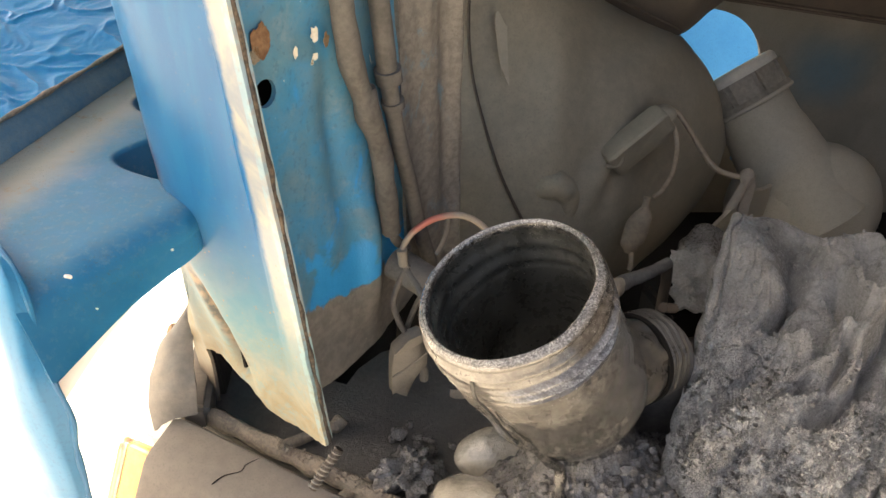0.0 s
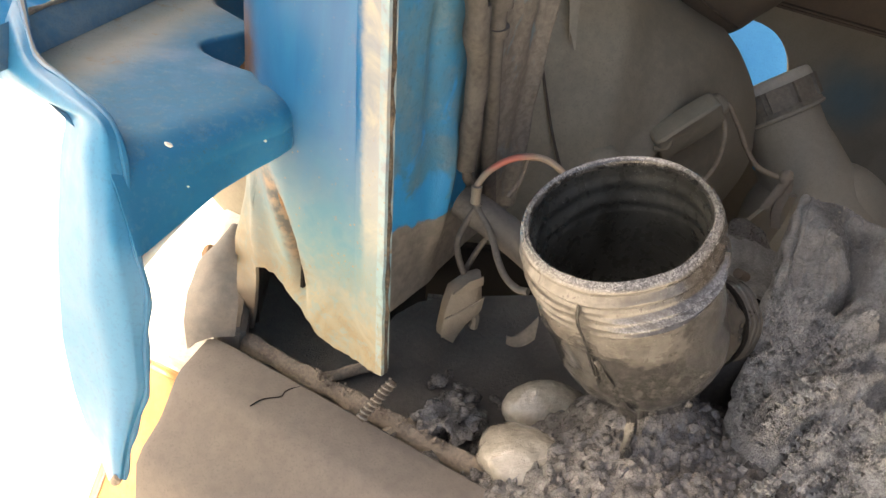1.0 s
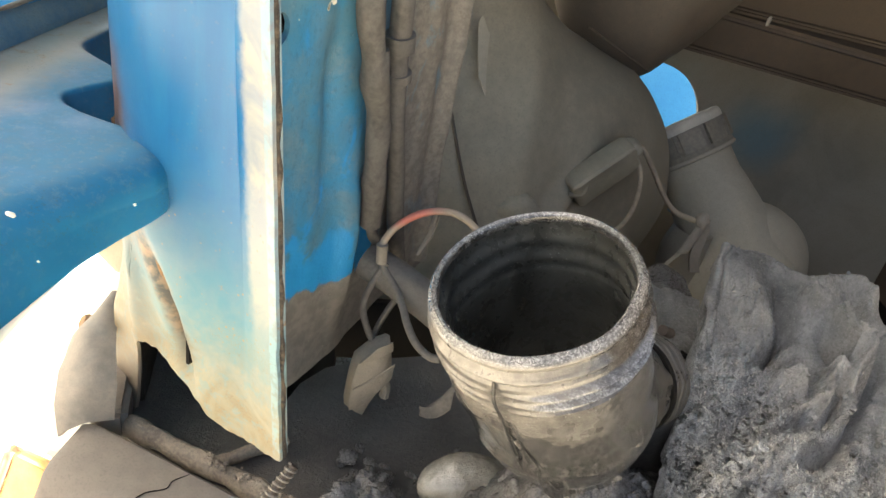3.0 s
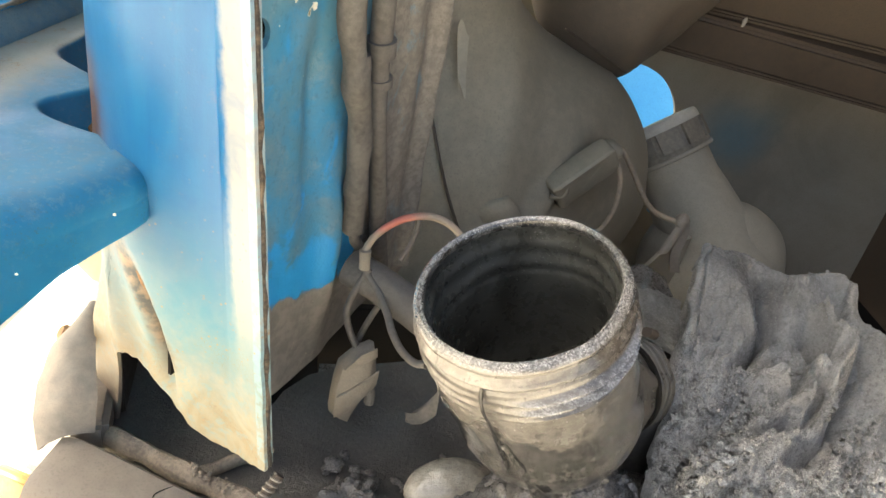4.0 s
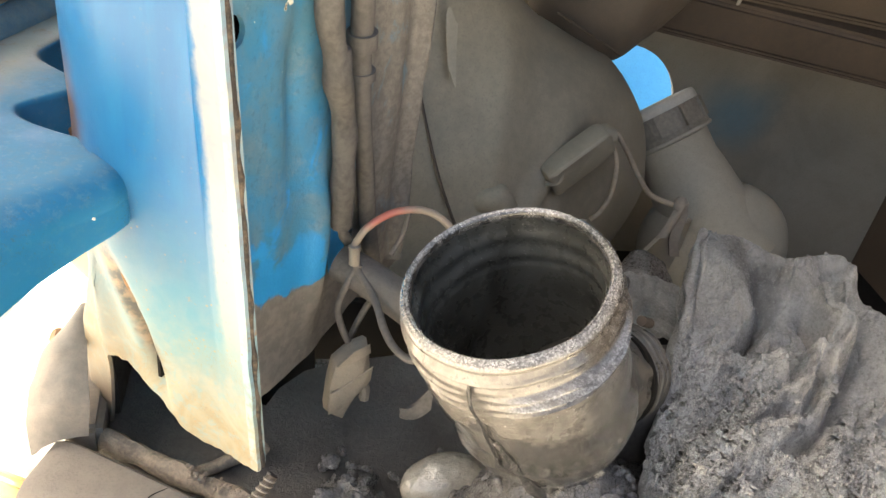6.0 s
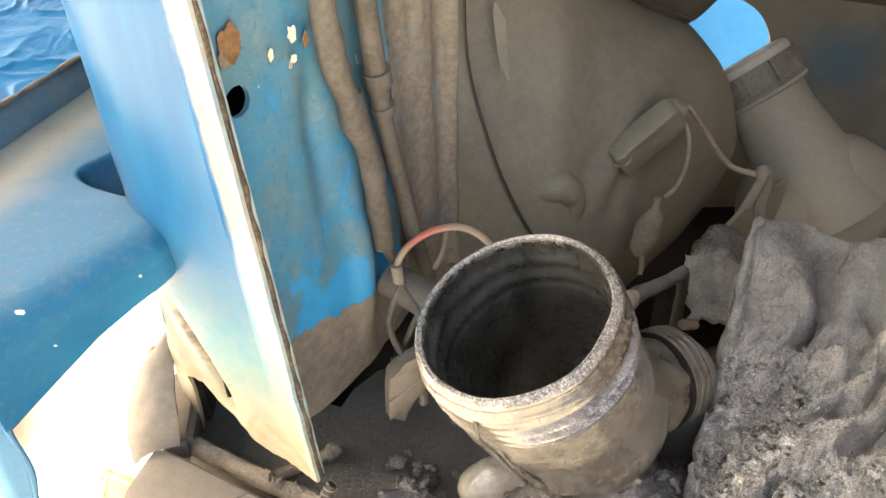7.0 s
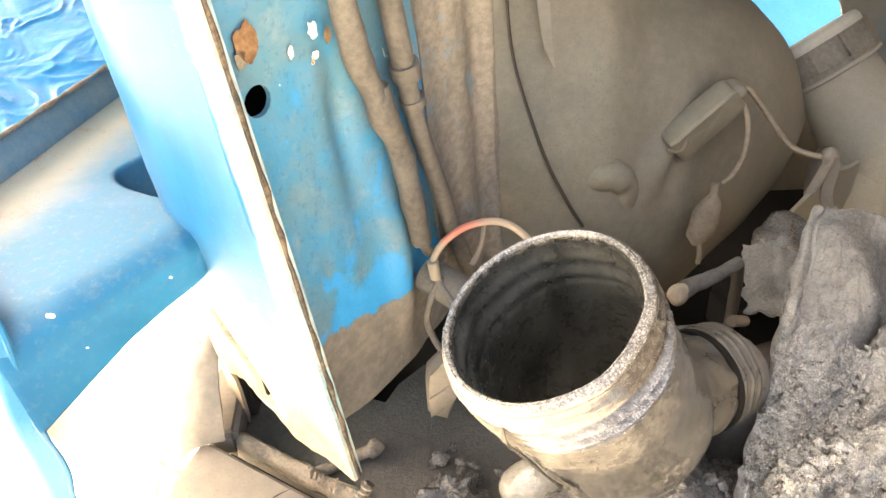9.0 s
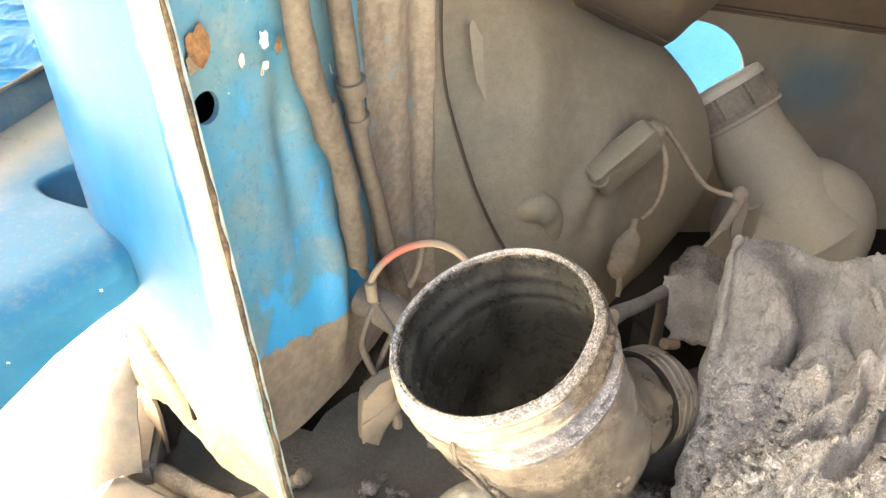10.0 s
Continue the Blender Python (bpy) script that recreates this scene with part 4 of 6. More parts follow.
def cracks(q):
    """Depth of the thin broken lines in a dried crust, at three sizes."""
    deep = 0.0
    for size, depth, half in ((34.0, 0.0042, 0.055), (80.0, 0.0030, 0.085), (170.0, 0.0017, 0.12)):
        k = q * size
        k = k + Vector((noise.noise(k * 1.7), noise.noise(k * 1.7 + Vector((7, 3, 1))), 0)) * 0.5
        deep += depth * math.exp(-(noise.noise(Vector((k.x * 1.25 - k.y * 0.5, k.y * 0.85 + k.x * 0.35, size))) / half) ** 2)
    return deep


def rag_point(u, v):
    # u across from the neck side outwards, v from the near end up to the far end
    w = u ** 1.15
    low = Vector((0.058 + 0.32 * w, -0.140 - 0.01 * w))
    high = sum((Vector(lerp_table(RAG_TOP, min(1.0, max(0.0, w + k * 0.02)))) for k in (-2, -1, 0, 1, 2)), Vector((0, 0))) / 5
    left = Vector(lerp_table(RAG_LEFT, v))
    p = low.lerp(high, v) + (left - Vector(RAG_LEFT[0][1:]).lerp(Vector(RAG_LEFT[-1][1:]), v)) * (1 - w) ** 2
    x, y = p
    z = 0.970 + 0.49 * (y - 0.02) if y > 0.02 else 0.970 + 0.32 * (y - 0.02)
    q = Vector((x, y, 0))
    wob = Vector((noise.noise(q * 34), noise.noise(q * 34 + Vector((5, 5, 5))))) * 0.0045
    wob += Vector((noise.noise(q * 90), noise.noise(q * 90 + Vector((5, 5, 5))))) * 0.0014
    lift = 0.0
    for pts, half, high_ in FOLDS:
        d = near(x + wob.x, y + wob.y, pts)
        if d < half * 4:
            lift += (2.5 if high_ > 0 else 3.0) * high_ * math.exp(-(d / (half * 0.85)) ** (1.8 if high_ > 0 else 1.2))
    # loose hanging folds past the long fold, soft waves and a few thin creases
    side = x * 0.90 - y * 0.44
    flow = side * 120 + 2.2 * noise.noise(q * 10) + 0.8 * noise.noise(q * 27)
    far = min(1.0, max(0.0, (side - 0.192) / 0.02))
    lift += far * 0.0070 * (abs(math.sin(flow)) ** 0.8 - 0.5)
    lift += 0.0020 * noise.noise(q * 24 + Vector((2, 7, 0))) + 0.0016 * noise.noise(q * 55)
    qw = q * 20 + Vector((noise.noise(q * 14), noise.noise(q * 14 + Vector((3, 8, 1))), 0)) * 1.3
    lift -= 0.0024 * math.exp(-(noise.noise(qw) / 0.05) ** 2) * max(0.0, 0.4 + noise.noise(q * 12 + Vector((1, 2, 3))))
    # crust of grit, thick near the neck and thin on the far half
    crust = min(1.0, max(0.04, 0.95 - (y + 0.55 * (x - 0.14) - 0.035) * 13 + 0.9 * noise.noise(q * 22)))
    lift += crust * (0.0024 * noise.ridged_multi_fractal(q * 190, 0.9, 2.1, 4, 1.0, 2.0) - 0.0020 + 0.0020 * noise.noise(q * 380))
    lift -= cracks(q) * (0.35 + 0.65 * crust)
    cell = noise.voronoi(q * 210 + Vector((noise.noise(q * 70), noise.noise(q * 70 + Vector((7, 7, 7))), 0)) * 0.9)[0]
    lift += crust * 0.0018 * (min(1.0, (cell[1] - cell[0]) / 0.30) - 0.6) * (0.5 + 1.0 * noise.noise(q * 48))
    lift += (0.4 + 0.6 * crust) * 0.0022 * (noise.ridged_multi_fractal(q * 62 + Vector((4, 4, 0)), 0.9, 2.2, 4, 1.0, 2.0) - 1.0) + 0.0012 * noise.noise(q * 120)
    lift += (0.35 + 0.65 * crust) * (0.0007 * noise.noise(q * 440) + 0.0006 * noise.noise(q * 230))
    # drawn creases that run slantwise through the crust
    qa, qb = (x + y) * 0.707 + 0.006 * noise.noise(q * 30), (y - x) * 0.707 + 0.007 * noise.noise(q * 26 + Vector((9, 1, 0)))
    ply = 1 - abs(noise.noise(Vector((qa * 20, qb * 95, 2.0)))) * 1.6
    lift += crust * 0.0110 * (max(0.0, ply) ** 4 - 0.40) * (0.5 + 0.8 * max(0.0, noise.noise(q * 18 + Vector((6, 0, 3))) + 0.4))
    # scabs where thick dirt broke away on the far half
    scab = max(0.0, noise.noise(q * 62 + Vector((1, 9, 4))) - 0.32)
    lift -= 0.008 * scab * (1.0 - crust)
    lift *= 1 - 0.55 * min(1.0, max(0.0, (v - 0.84) / 0.15))
    edge = min(u / 0.05, 1.0)
    z += lift * (0.4 + 0.6 * edge) - 0.014 * (1 - edge) ** 2
    if v > 0.93:
        z -= 4.0 * (v - 0.93) ** 2
    x += 0.004 * noise.noise(Vector((y * 60, 4, 0))) * (1 - edge)
    return (x, y, z)


rag = thing("rag", (0.2, 0.0, 0.95), "crumpled grey rag stiff with grease and grit, draped beside the neck", "rag")
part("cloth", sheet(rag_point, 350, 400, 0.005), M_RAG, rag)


def on_rag(u, v, up=0.0):
    return Vector(rag_point(u, v)) + Vector((0, 0, up))


part("hem", tube([on_rag(0.035 + 0.006 * math.sin(k * 1.3), 0.72 + 0.26 * k / 12, 0.0008) for k in range(13)], lambda t: 0.0026 + 0.0007 * math.sin(t * 23), 10, 4, 0.35), M_RAG, rag, "rolled hem of the rag")
part("hem", tube([on_rag(0.075 + 0.008 * math.sin(k * 0.9), 0.80 + 0.17 * k / 10, 0.0004) for k in range(11)], lambda t: 0.0018 * math.sin(math.pi * (0.1 + 0.85 * t)), 10, 4, 0.35), M_RAG, rag, "rolled hem of the rag")
grit = []
for i in range(1500):
    u, v = grain.uniform(0.03, 0.85), grain.uniform(0.25, 0.99)
    p = on_rag(u, v)
    thick = 0.95 - (p.y + 0.55 * (p.x - 0.14) - 0.035) * 13
    if grain.random() > max(0.10, thick):
        continue
    r = grain.uniform(0.0005, 0.0016) * (1.5 if grain.random() < 0.12 else 1.0)
    grit.append(ball(p + Vector((0, 0, r * 0.3)), (r * 1.3, r, r * 0.8), (grain.uniform(0, 90), 0, grain.uniform(0, 180)), 8, 0.9, 500))
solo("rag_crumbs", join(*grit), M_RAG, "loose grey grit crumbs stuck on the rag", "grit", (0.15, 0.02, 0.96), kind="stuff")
solo("rag_support", block((0.26, -0.01, 0.898), (0.11, 0.10, 0.013), (0, 0, -12), 0.006), M_DARK, "dark brown block under the rag", "block", (0.27, -0.02, 0.885))


def scrap_point(u, v):
    x, y = 0.146 + 0.046 * u + 0.010 * v, 0.160 + 0.056 * v - 0.016 * u
    z = 0.928 + 0.012 * v + 0.007 * (1 - abs(noise.noise(Vector((x, y, 1)) * 34))) ** 2 + 0.003 * noise.noise(Vector((x, y, 2)) * 90)
    return (x + 0.006 * noise.noise(Vector((v * 7, 1, 0))), y + 0.006 * noise.noise(Vector((u * 7, 2, 0))), z)


solo("cloth_scrap", sheet(scrap_point, 36, 36, 0.003), M_RAG, "small torn scrap of grey greasy cloth", "cloth", (0.15, 0.19, 0.92))
solo("scrap_support", block((0.160, 0.188, 0.903), (0.024, 0.022, 0.020), (0, 0, 20), 0.006), M_BLACK, "black bracket under the cloth scrap", "bracket", (0.16, 0.188, 0.885))
solo("dirt_lump", ball((0.212, 0.275, 0.895), (0.034, 0.024, 0.022), (0, 12, 40), 48, 0.35, 32), M_MUD, "lump of dry grey dirt heaped behind the cloth", "dirt", (0.205, 0.275, 0.885))
PIPE_A, PIPE_B = Vector((0.089, 0.118, 0.988)), Vector((0.137, 0.160, 0.975))
pipe = thing("small_pipe", (0.098, 0.120, 0.98), "short tan dusty pipe behind the neck", "pipe")
part("stub", tube([PIPE_A, PIPE_A.lerp(PIPE_B, 0.3), PIPE_A.lerp(PIPE_B, 0.65) + Vector((0, 0, -0.002)), PIPE_B], lambda t: 0.0052 - 0.0008 * t, 18, 8, 0.25), M_HOSE, pipe)
part("pipe_end", ball(PIPE_A + Vector((-0.001, -0.001, 0)), (0.0080, 0.0064, 0.0072), (0, 30, 45), 24, 0.25, 90), M_PIPE, pipe, "flared tan end of the pipe")
part("pipe_foot", tube([PIPE_B + Vector((0, 0, -0.003)), PIPE_B + Vector((0.002, 0.002, -0.04)), Vector((PIPE_B.x, PIPE_B.y, 0.886))], 0.0040, 12, 4, 0.2), M_DARK, pipe, "thin dusty support of the pipe")


# ---- inner panel behind the pillar ----
H, PN = Vector((0.565, 0.825, 0.0)), Vector((0.825, -0.565, 0.0))


def on_panel(a, z, off=0.0):
    return H * a + PN * (-0.135 + off) + Vector((0, 0, z))


def thicken(verts, faces, way):
    """Gives a sheet of faces depth along a vector."""
    k, w = len(verts), Vector(way)
    edges = {}
    for f in faces:
        for a, b in zip(f, [*f[1:], f[0]]):
            edges[(a, b)] = True
    out = [list(f) for f in faces] + [[i + k for i in reversed(f)] for f in faces]
    out += [[b, a, a + k, b + k] for a, b in edges if (b, a) not in edges]
    return [Vector(v) for v in verts] + [Vector(v) + w for v in verts], out


def inner_panel():
    nu, nv, hole, rad = 90, 120, (-0.0208, 1.167), 0.0076
    verts, faces, d = [], [], []
    for i in range(nu + 1):
        a = -0.036 + 0.198 * i / nu
        zb = lerp_table([(-0.08, 0.94), (-0.03, 0.94), (0.0, 0.935), (0.03, 0.934), (0.06, 0.936), (0.10, 0.945), (0.2, 0.95)], a)[0]
        for j in range(nv + 1):
            z = zb + (1.34 - zb) * (j / nv) ** 1.15
            q = Vector((a - hole[0], z - hole[1]))
            if q.length < rad * 1.28:
                q = q.normalized() * rad if q.length > 1e-6 else q
                d.append(True)
            else:
                d.append(False)
            aa, zz = hole[0] + q.x, hole[1] + q.y
            off = 0.0016 * noise.fractal(Vector((aa, zz, 0)) * 26, 1.0, 2.0, 3)
            off += 0.010 * bump01(aa, 0.050, 0.010) * bump01(zz, 1.02, 0.06) - 0.006 * bump01(aa, 0.028, 0.008) * bump01(zz, 1.12, 0.05)
            verts.append(on_panel(aa, zz, off))
    w = nv + 1
    for i in range(nu):
        for j in range(nv):
            f = (i * w + j, (i + 1) * w + j, (i + 1) * w + j + 1, i * w + j + 1)
            if not all(d[k] for k in f):
                faces.append(f)
    return thicken(verts, faces, PN * -0.003)


panel = thing("inner_panel", tuple(on_panel(0.02, 0.93)), "blue painted inner panel, chipped, bare and dusty along its lower edge", "panel")
part("panel_sheet", inner_panel(), M_PANEL, panel)


def web(u, v):
    a, z = 0.090 + 0.076 * u, 0.965 + 0.37 * v
    k = noise.noise(Vector((0.0, v * 5, 1))) * 0.004
    off = 0.002 + 0.006 * bump01(a + k, 0.119, 0.012) + 0.010 * bump01(a - k, 0.143, 0.007) - 4.0 * max(0.0, a - 0.150)
    return on_panel(a, z, off + 0.0015 * noise.noise(Vector((u * 9, v * 12, 4))))


part("flange_web", sheet(web, 60, 40, 0.003), M_WEB, panel, "dusty web of folded sheet metal flanges")
for (a, z, r, m) in ((-0.0200, 1.197, (0.0058, 0.0090), M_RUST), (-0.0255, 1.190, (0.0030, 0.0040), M_STEEL), (0.0166, 1.186, (0.0028, 0.0042), M_CREAM), (0.0260, 1.180, (0.0020, 0.0034), M_RUST), (0.0022, 1.181, (0.0016, 0.0026), M_CREAM), (0.0158, 1.174, (0.0020, 0.0020), M_CREAM)):
    cen = on_panel(a, z, 0.0018)
    ring = []
    for k in range(40):
        t = 2 * math.pi * k / 40
        w = 1 + 0.6 * noise.noise(Vector((math.cos(t) * 1.3, math.sin(t) * 1.3, a * 90))) + 0.22 * noise.noise(Vector((math.cos(t) * 6, math.sin(t) * 6, z * 70)))
        ring.append(cen + H * (math.cos(t) * r[0] * w) + Vector((0, 0, math.sin(t) * r[1] * w)))
    part("paint_chip", prism(ring, PN * 0.0004), m, panel, "patch of bare rusty metal")

# black sheet added so that the hole in the panel looks dark
part("panel_backing", sheet(lambda u, v: on_panel(-0.045 + 0.16 * u, 0.97 + 0.36 * v, -0.030), 6, 6, 0.002), M_BLACK, panel, "black sheet added behind the panel to darken its hole")

# ---- the two hoses and their sleeve ----
h1 = [on_panel(0.022, 1.33, 0.014), on_panel(0.030, 1.19, 0.012), on_panel(0.043, 1.135, 0.012), on_panel(0.053, 1.105, 0.012), on_panel(0.058, 1.072, 0.011), on_panel(0.0635, 1.032, 0.010)]
hose1 = thing("taped_hose", tuple(h1[-1]), "thick dusty hose wrapped in tape, running down the panel", "hose")
part("hose_body", tube(h1, lambda t: 0.0068 + 0.0012 * bump01(t, 0.42, 0.05) + 0.0004 * math.sin(t * 31), 18, 24, 0.10), M_HOSE, hose1)
part("core", tube([h1[-1], on_panel(0.069, 1.020, 0.010), on_panel(0.077, 1.010, 0.012)], 0.0034, 10, 5, 0.2), M_HOSE, hose1, "thin wire bundle leaving the sleeve")
part("tape_end", tube([h1[2] + Vector((-0.001, 0, 0.012)), h1[2], h1[2] - Vector((-0.002, -0.002, 0.012))], lambda t: 0.0066 + 0.0014 * math.sin(math.pi * t), 18, 6, 0.16), M_HOSE, hose1, "frayed end of the wrapping tape")
h2 = [on_panel(0.044, 1.33, 0.012), on_panel(0.060, 1.19, 0.012), on_panel(0.066, 1.145, 0.011), on_panel(0.072, 1.105, 0.011), on_panel(0.085, 1.060, 0.010), on_panel(0.094, 1.02, 0.010), on_panel(0.108, 0.975, 0.010)]
hose2 = thing("thin_hose", tuple(h2[-1]), "thin dusty rubber hose with a clip round it", "hose")
part("hose_body", tube(h2, lambda t: 0.0055 + 0.0007 * (t < 0.35), 16, 14, 0.05), M_HOSE, hose2)
part("clip", tube([on_panel(0.0655, 1.150, 0.011), on_panel(0.067, 1.141, 0.011)], 0.0082, 24, 2), M_HOSE, hose2, "dusty hose clip")
part("joint_ring", tube([on_panel(0.069, 1.128, 0.011), on_panel(0.070, 1.123, 0.011)], 0.0072, 24, 2), M_HOSE, hose2)

# ---- the pillar ----
PA, PNRM = Vector((-0.105, 0.0135, 0.0)), Vector((-0.694, -0.72, 0.0))


def pillar_a(z):
    k = z - 0.9455
    return PA + Vector((-0.077, 0.075, 0)) * k


def pillar_b(z):
    fl = max(0.0, 1.01 - z)
    return Vector((-0.203, 0.108, 0)) + Vector((-0.22, 0.19, 0)) * min(fl, 0.055)


def pillar_low(s):
    z = lerp_table([(0.0, 0.9455), (0.09, 0.941), (0.25, 0.9375), (0.37, 0.9385), (0.45, 0.946), (0.50, 0.9535), (0.54, 0.9575), (0.60, 0.962), (0.66, 0.964), (0.72, 0.964), (0.765, 0.958), (0.79, 0.945),
                    (0.81, 0.925), (0.83, 0.905), (0.86, 0.888), (1.05, 0.886), (1.2, 0.886)], s)[0]
    return z + 0.0018 * noise.noise(Vector((s * 30, 2, 0)))


def pillar_point(u, v):
    s = 1.16 * u
    zb = pillar_low(s)
    z = zb + (1.40 - zb) * v ** 1.3
    a, b = pillar_a(z), pillar_b(z)
    t = min(s, 1.0)
    # flat flange first, then a rounded face that turns away at its far side
    out = 0.0 if s < 0.20 else (0.0175 - 0.0105 * min(1.0, max(0.0, (1.05 - z) / 0.08))) * math.sin(math.pi * min(1.0, (s - 0.20) / 0.84)) ** 1.0
    p = a + (b - a) * t + PNRM * out
    if s > 1.0:
        p = p + Vector((0.05, 0.16, 0)) * (s - 1.0)
    # crumpled foot with a torn crease
    crease = bump01(s, 0.60 - (1.029 - z) * 1.9, 0.035) * bump01(z, 0.995, 0.030)
    p = p - PNRM * 0.013 * crease
    p = p + PNRM * 0.006 * bump01(s, 0.84 - (1.02 - z) * 1.5, 0.07) * bump01(z, 0.99, 0.04)
    p = p + PNRM * 0.0010 * noise.fractal(Vector((s * 3, z * 24, 1)), 1.0, 2.0, 3) * (1.4 if z < 1.02 else 0.5)
    return p + Vector((0, 0, z))


pillar = thing("pillar", (-0.15, 0.06, 0.94), "blue sheet metal pillar, paint worn to cream and rusting at its torn foot", "pillar")
part("pillar_sheet", sheet(pillar_point, 110, 130, 0.0022), M_PILLAR, pillar)
zs = [0.9465 + 0.45 * k / 40 for k in range(41)]
part("edge_seam", tube([pillar_a(z) + Vector((0.0006 + 0.0003 * math.sin(z * 300), 0.0016, z)) for z in zs], lambda t: 0.0013 + 0.0003 * math.sin(t * 90), 8, 2, 0.5), M_SEAM, pillar, "rusty spot-welded edge seam")
part("rear_flange", sheet(lambda u, v: pillar_a(0.9475 + 0.45 * v) + Vector((0.0025, 0.0036, 0.9475 + 0.45 * v)) + (Vector((-0.016, 0.0170, 0))) * u, 4, 40, 0.0030), M_PILLAR, pillar, "second sheet of the folded edge")
tear = [pillar_point(s / 1.16, ((z - pillar_low(s)) / (1.40 - pillar_low(s))) ** (1 / 1.3)) + PNRM * 0.0006 for s, z in ((0.640, 1.048), (0.622, 1.040), (0.603, 1.030), (0.588, 1.021), (0.575, 1.012))]
part("tear", tube(tear, lambda t: 0.0008 + 0.0026 * math.sin(math.pi * t) ** 1.5, 10, 6, 0.8, 0.45), M_RUST, pillar, "rusty tear in the foot")
for p, l in (((-0.1640, 0.0615, 1.0840), 0.0016), ((-0.1622, 0.0600, 1.0815), 0.0011), ((-0.1590, 0.0570, 1.0785), 0.0007)):
    part("paint_chip", ball(Vector(p) + PNRM * 0.0012, (l * 0.6, l * 0.6, l * 1.1), (0, 0, 40), 12, 0.5, 700), M_CREAM, pillar, "pale chip in the paint")
part("rusty_return", sheet(lambda u, v: Vector((-0.2030 - 0.012 * u, 0.1130 + 0.012 * u, 1.060 + 0.036 * v * (1 - 0.5 * u) + 0.003 * noise.noise(Vector((u * 3, v * 9, 2))))), 10, 20, 0.002), M_RUST, pillar, "rusted return of the pillar sheet")
screw = thing("screw", (-0.105, 0.006, 0.93), "dusty threaded screw under the pillar tip", "screw")
s0, s1 = Vector((-0.116, -0.001, 0.920)), Vector((-0.0985, 0.0130, 0.9420))
part("shank", tube([s0, s1], 0.0029, 12, 3), M_RAIL, screw)
sd = (s1 - s0).normalized()
sx, sy, sz_ = frame_of(sd)
coil = [s0 + sd * ((s1 - s0).length * k / 96) + (sx * math.cos(k * 0.62) + sy * math.sin(k * 0.62)) * 0.0031 for k in range(97)]
part("thread", tube(coil, 0.0007, 6, 1), M_WEB, screw)

# ---- blue bodywork beside the pillar ----
arm = thing("bodywork_arm", (-0.22, 0.05, 1.03), "glossy blue bodywork arm with scalloped edge, dusty on top", "body panel")
RIDGE = [(0, -0.262, -0.040, 1.0985), (0.2, -0.240, -0.0225, 1.0985), (0.4, -0.2195, 0.0, 1.098), (0.7, -0.190, 0.035, 1.097), (0.84, -0.1755, 0.050, 1.095), (0.90, -0.1730, 0.060, 1.094), (0.95, -0.1725, 0.072, 1.093), (1.0, -0.1715, 0.084, 1.092)]
FOOT = [(0, -0.246, -0.060, 1.066), (0.2, -0.224, -0.040, 1.061), (0.4, -0.212, -0.013, 1.064), (0.62, -0.199, 0.010, 1.069), (0.77, -0.186, 0.030, 1.071), (0.85, -0.176, 0.042, 1.073), (0.89, -0.171, 0.048, 1.075), (0.93, -0.1715, 0.062, 1.072), (1.0, -0.1715, 0.086, 1.066)]
ARC = [(0, -0.262, -0.030, 1.010), (0.2, -0.246, -0.012, 1.012), (0.4, -0.229, 0.012, 1.031), (0.62, -0.216, 0.038, 1.040), (0.77, -0.200, 0.054, 1.052), (0.89, -0.180, 0.064, 1.066), (1.0, -0.178, 0.092, 1.060)]


def arm_front(u, v):
    a, b = Vector(lerp_table(RIDGE, u)), Vector(lerp_table(FOOT, u))
    return a.lerp(b, v) + Vector((0.62, -0.75, 0.25)) * 0.002 * math.sin(math.pi * v) ** 0.8


# far border of the top with its two scallops, from the outer end to the tip
RIM = [(0, -0.326, 0.062), (0.10, -0.316, 0.100), (0.22, -0.290, 0.155), (0.34, -0.268, 0.215), (0.42, -0.250, 0.262), (0.47, -0.232, 0.255), (0.52, -0.236, 0.215), (0.55, -0.243, 0.193),
       (0.575, -0.2465, 0.181), (0.60, -0.243, 0.171), (0.63, -0.230, 0.159), (0.66, -0.217, 0.148), (0.68, -0.213, 0.141), (0.70, -0.217, 0.132), (0.73, -0.229, 0.121), (0.76, -0.235, 0.113),
       (0.78, -0.236, 0.107), (0.80, -0.233, 0.100), (0.83, -0.223, 0.092), (0.88, -0.206, 0.0835), (0.93, -0.190, 0.078), (0.97, -0.183, 0.075), (1.0, -0.1815, 0.0755)]


SPINE = [(0, -0.300, -0.004), (0.4, -0.250, 0.028), (0.7, -0.213, 0.060), (0.86, -0.197, 0.068), (1.0, -0.203, 0.072)]


def arm_inset(u):
    """Where the flat top begins to round over."""
    r, s = Vector(lerp_table(RIDGE, u)), Vector((*lerp_table(SPINE, u), 1.100))
    r.z = 1.100
    return r + (s - r).normalized() * min(0.015, (s - r).length)


def arm_over(u, v):
    p0, p2 = arm_inset(u), arm_front(u, 0.45)
    r = Vector(lerp_table(RIDGE, u))
    p1 = Vector((r.x, r.y, 1.1005)) + Vector((0.004, -0.005, 0.0))
    if v < 0.6:
        t = v / 0.6
        return p0 * (1 - t) ** 2 + p1 * 2 * t * (1 - t) + p2 * t * t
    return arm_front(u, 0.45 + 0.55 * (v - 0.6) / 0.4)


